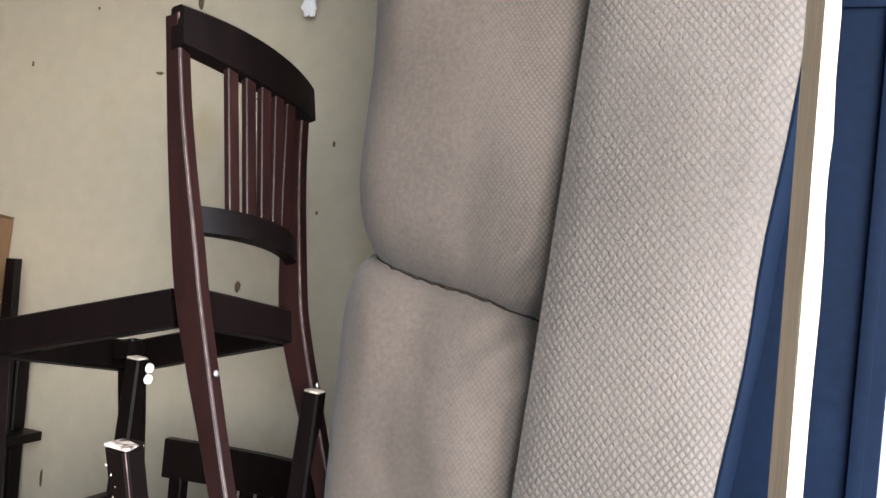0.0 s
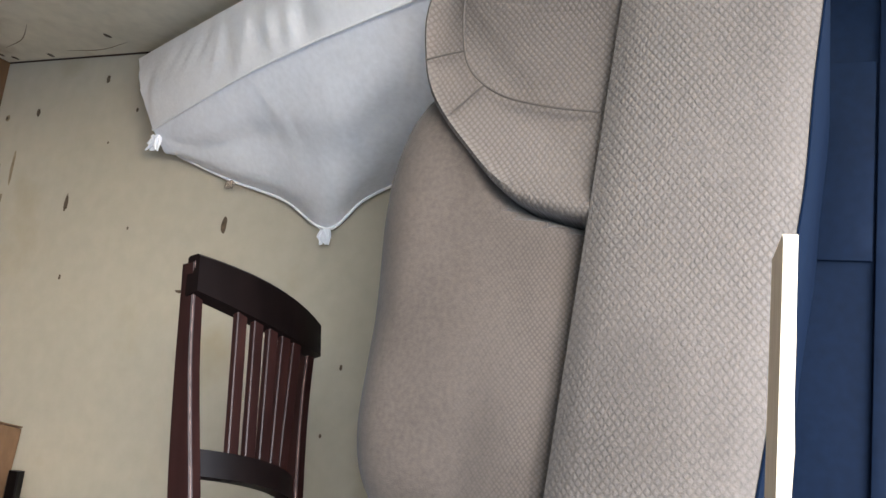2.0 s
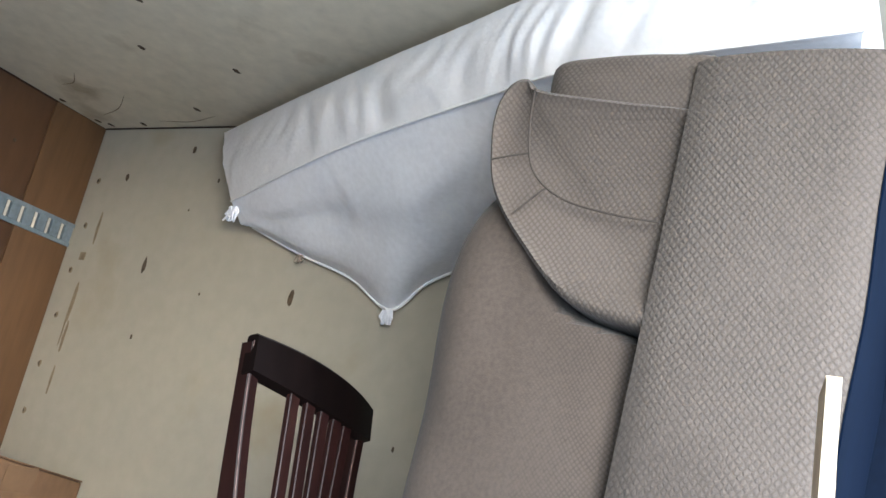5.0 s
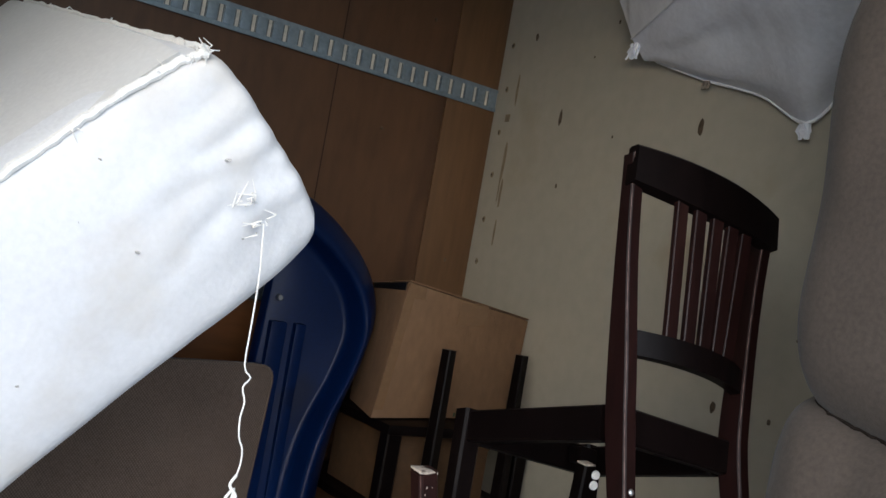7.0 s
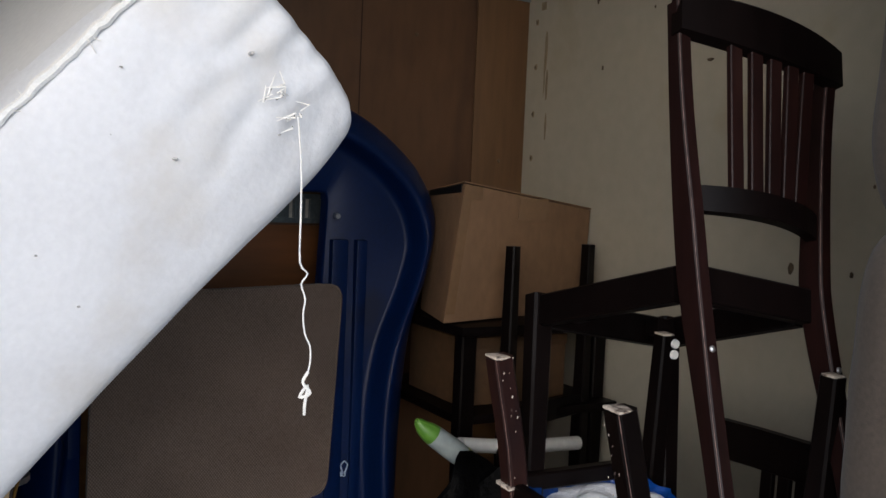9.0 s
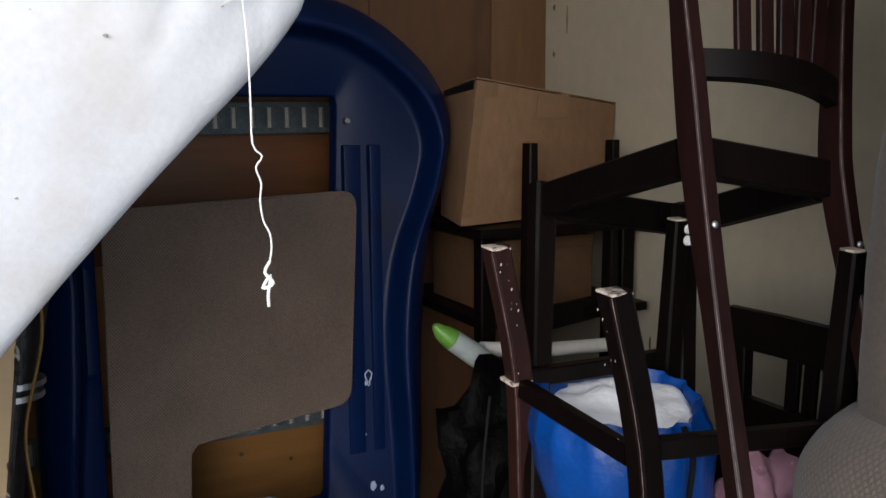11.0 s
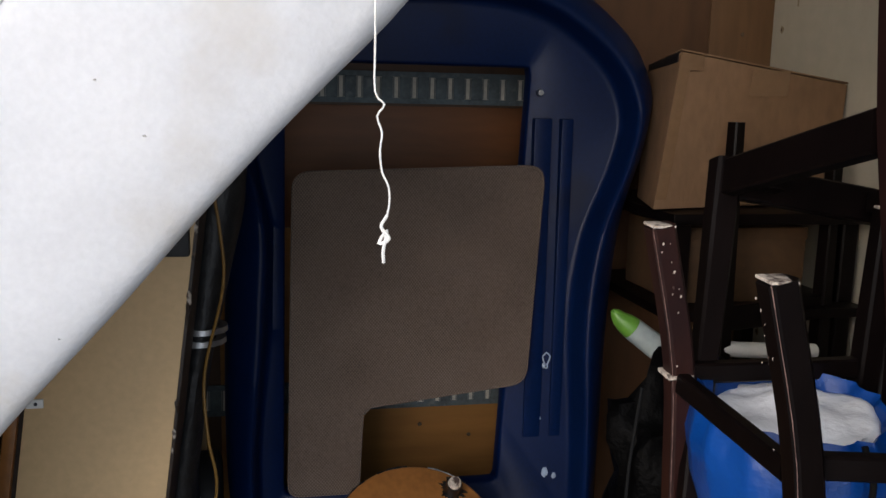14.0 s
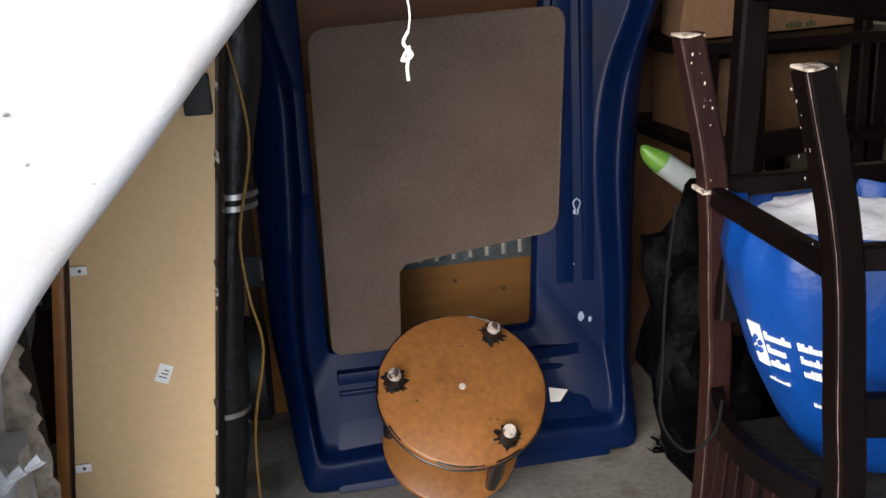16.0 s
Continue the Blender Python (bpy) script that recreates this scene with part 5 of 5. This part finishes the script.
for i in range(34):
    z = 0.36 + 0.50 * i / 33
    e = -1.925 - 0.035 * (i / 33) + 0.012 * noise.noise(Vector((i * 0.7, 0, 0))) + random.uniform(-0.006, 0.006)
    rows.append([(-2.05, -1.112, z), (-1.985, -1.118, z + 0.004), (e, -1.112, z - 0.004), (e, -1.109, z - 0.004), (-1.985, -1.114, z), (-2.05, -1.108, z)])
loft(bm, rows)
part("torn_lining", bm, FRAY, torn, "torn pinkish lining with a frayed edge", 30)
bm = bmesh.new()
for i in range(40):
    z = 0.36 + 0.50 * random.random()
    p = Vector((-1.935 - 0.035 * (z - 0.36) / 0.5, -1.112, z))
    tube([p, p + Vector((random.uniform(0.0, 0.014), random.uniform(-0.006, 0.0), random.uniform(-0.012, 0.006)))], [0.002, 0.0004], 4, bm)
tagged(part("frayed_threads", bm, FRAY, torn), kind="stuff")
flap = root("torn_cover", "torn whitish mattress cover hanging with ragged edge", "cloth", at=(-1.95, -1.5, 0.7))
bm = bmesh.new()
rows = []
for i in range(36):
    t = i / 35
    z = 0.93 - 0.17 * t
    e = -1.838 - 0.055 * t ** 0.8 + random.uniform(-0.001, 0.001) + 0.008 * noise.noise(Vector((i * 0.5, 3, 0)))
    row = []
    for k in range(9):
        x = -2.16 + (e + 2.16) * k / 8
        row.append((x, -1.455 - 0.02 * t + 0.010 * math.sin(x * 55 + t * 5) * t, z))
    rows.append(row + [(x, y + 0.003, z) for x, y, z in row[::-1]])
loft(bm, rows)
part("cloth", bm, FRAY_PALE, flap, smooth=60)
wrap = root("plastic_wrapped_bundle", "grey bundle wrapped in clear plastic film", "bundle", at=(-2.1, -1.3, 0))
bm = bmesh.new()
rings = []
for i in range(24):
    t = i / 23
    z = 0.005 + 0.60 * t
    ring = []
    for k in range(40):
        a = 2 * math.pi * k / 40
        c, q = math.cos(a), math.sin(a)
        u = (abs(c) ** 4 + abs(q) ** 4) ** -0.25
        w = 1 + 0.06 * noise.noise(Vector((c * 3, q * 3, z * 9))) + 0.03 * noise.noise(Vector((c * 9, q * 9, z * 22)))
        ring.append((-2.075 + 0.135 * u * c * w, -1.235 + 0.09 * u * q * w, z + 0.03 * noise.noise(Vector((c * 2, q * 2, 5))) * t))
    rings.append(ring)
loft(bm, rings)
part("film", bm, GREY_PLASTIC, wrap, smooth=60)
bm = bmesh.new()
for k in range(7):
    p = Vector((-2.10 + 0.025 * k, -1.325, 0.60 + 0.01 * math.sin(k)))
    tube(smoothline([p, p + Vector((0.03, -0.01, 0.02)), p + Vector((0.07, -0.008, 0.012 + 0.006 * k))], 4), [0.006 + 0.004 * math.sin(q) for q in range(9)], 6, bm)
part("film_edge", bm, GREY_PLASTIC, wrap, "crumpled edge of clear film")

# ---- two-tier round stand lying with its feet up ----
stand = root("round_stand", "two-tier round wooden stand tipped over, feet up", "stand", at=(-1.15, -0.7, 0.1))
D1, nn = Vector((-1.184, -0.755, 0.380)), Vector((0.02, -0.60, 0.80)).normalized()
s1 = Vector((1, 0, 0))
s1 = (s1 - nn * s1.dot(nn)).normalized()
s2 = nn.cross(s1)


def disc(c, r, th):
    bm = bmesh.new()
    rings = []
    for k, h in ((0.96, 0), (0.99, 0.004), (1.0, 0.008), (1.0, th - 0.008), (0.99, th - 0.004), (0.96, th)):
        rings.append([tuple(c - nn * h + (s1 * math.cos(a) + s2 * math.sin(a)) * r * k) for a in [q * 2 * math.pi / 64 for q in range(64)]])
    loft(bm, rings)
    return bm


part("tier", disc(D1, 0.187, 0.020), STOOL_WOOD, stand, "round orange-stained wooden disc")
D2 = D1 - nn * 0.265
part("tier", disc(D2, 0.165, 0.018), STOOL_WOOD, stand, "round orange-stained wooden disc")
part("rim", tube([tuple(D1 - nn * 0.016 + (s1 * math.cos(a) + s2 * math.sin(a)) * 0.1855) for a in [q * 2 * math.pi / 48 for q in range(49)]], 0.0045, 6), BLACK_PAINT_AND_GAP, stand, "black painted rim")
for k in range(9):
    a0 = 0.7 * k + random.uniform(0, 0.25)
    arc = [D1 - nn * 0.0035 + (s1 * math.cos(a) + s2 * math.sin(a)) * 0.1853 for a in [a0 + q * 0.055 for q in range(random.randint(4, 11))]]
    part("worn_edge", tube(arc, [random.uniform(0.0012, 0.0030) for q in arc], 6), BLACK_PAINT_AND_GAP, stand, "dark worn edge")
part("plug", tube([D1, D1 + nn * 0.004], [0.008, 0.006], 12), BARE_WOOD, stand)
for ang in (52, 168, -62):
    a = radians(ang)
    p = D1 + (s1 * math.cos(a) + s2 * math.sin(a)) * 0.150
    leg = part("leg", tube([p - nn * 0.262, p - nn * 0.20, p - nn * 0.13, p - nn * 0.06, p - nn * 0.02, p + nn * 0.004, p + nn * 0.03], [0.014, 0.018, 0.015, 0.018, 0.014, 0.021, 0.017], 14), BLACK_PAINT_AND_GAP, stand, "black turned leg")
    part("foot_glide", tube([p + nn * 0.031, p + nn * 0.040], [0.0155, 0.013], 14), BARE_WOOD, leg, "pale foot glide")
    bm = bmesh.new()
    ring = [p + nn * 0.0012 + (s1 * math.cos(t) + s2 * math.sin(t)) * (0.024 + 0.011 * noise.noise(Vector((math.cos(t) * 2, math.sin(t) * 2, ang))) + random.uniform(-0.006, 0.009)) for t in [q * 2 * math.pi / 44 for q in range(44)]]
    loft(bm, [[tuple(q) for q in ring], [tuple(q + nn * 0.0012) for q in ring]])
    part("paint_patch", bm, BLACK_PAINT_AND_GAP, leg)
for u, v in ((-0.115, 0.03), (0.045, -0.085), (0.060, -0.088), (-0.105, -0.02), (0.02, 0.10)):
    q = D1 + s1 * u + s2 * v
    part("chip", ball(q, random.uniform(0.002, 0.0035), (1.2, 0.8, 0.5), 0.5, 1), BLACK_PAINT_AND_GAP, stand)
ticket = root("paper_tag", "crumpled white paper tag on the bed shell", "tag", at=(-0.87, -0.424, 0.15))
bm = bmesh.new()
q = [Vector((-0.893, -0.437, 0.186)), Vector((-0.842, -0.441, 0.174)), Vector((-0.866, -0.450, 0.148)), Vector((-0.893, -0.450, 0.150))]
hexa(bm, [tuple(p) for p in q], [tuple(p + Vector((0, -0.001, 0.001))) for p in q])
part("tag", bm, PAPER, ticket)

# small litter on the floor
for x, y, ang in ((-0.78, -1.02, 0.9), (-1.30, -1.05, 2.0), (-0.95, -0.98, 0.3), (-1.52, -0.72, 1.2)):
    bit = root("wood_splinter", "thin dark wood splinter on the floor", "splinter", "floor litter", at=(x, y, 0))
    part("splinter", tube([(x, y, 0.003), (x + 0.03 * math.cos(ang), y + 0.03 * math.sin(ang), 0.004)], [0.0022, 0.0008], 5), RUST, bit)
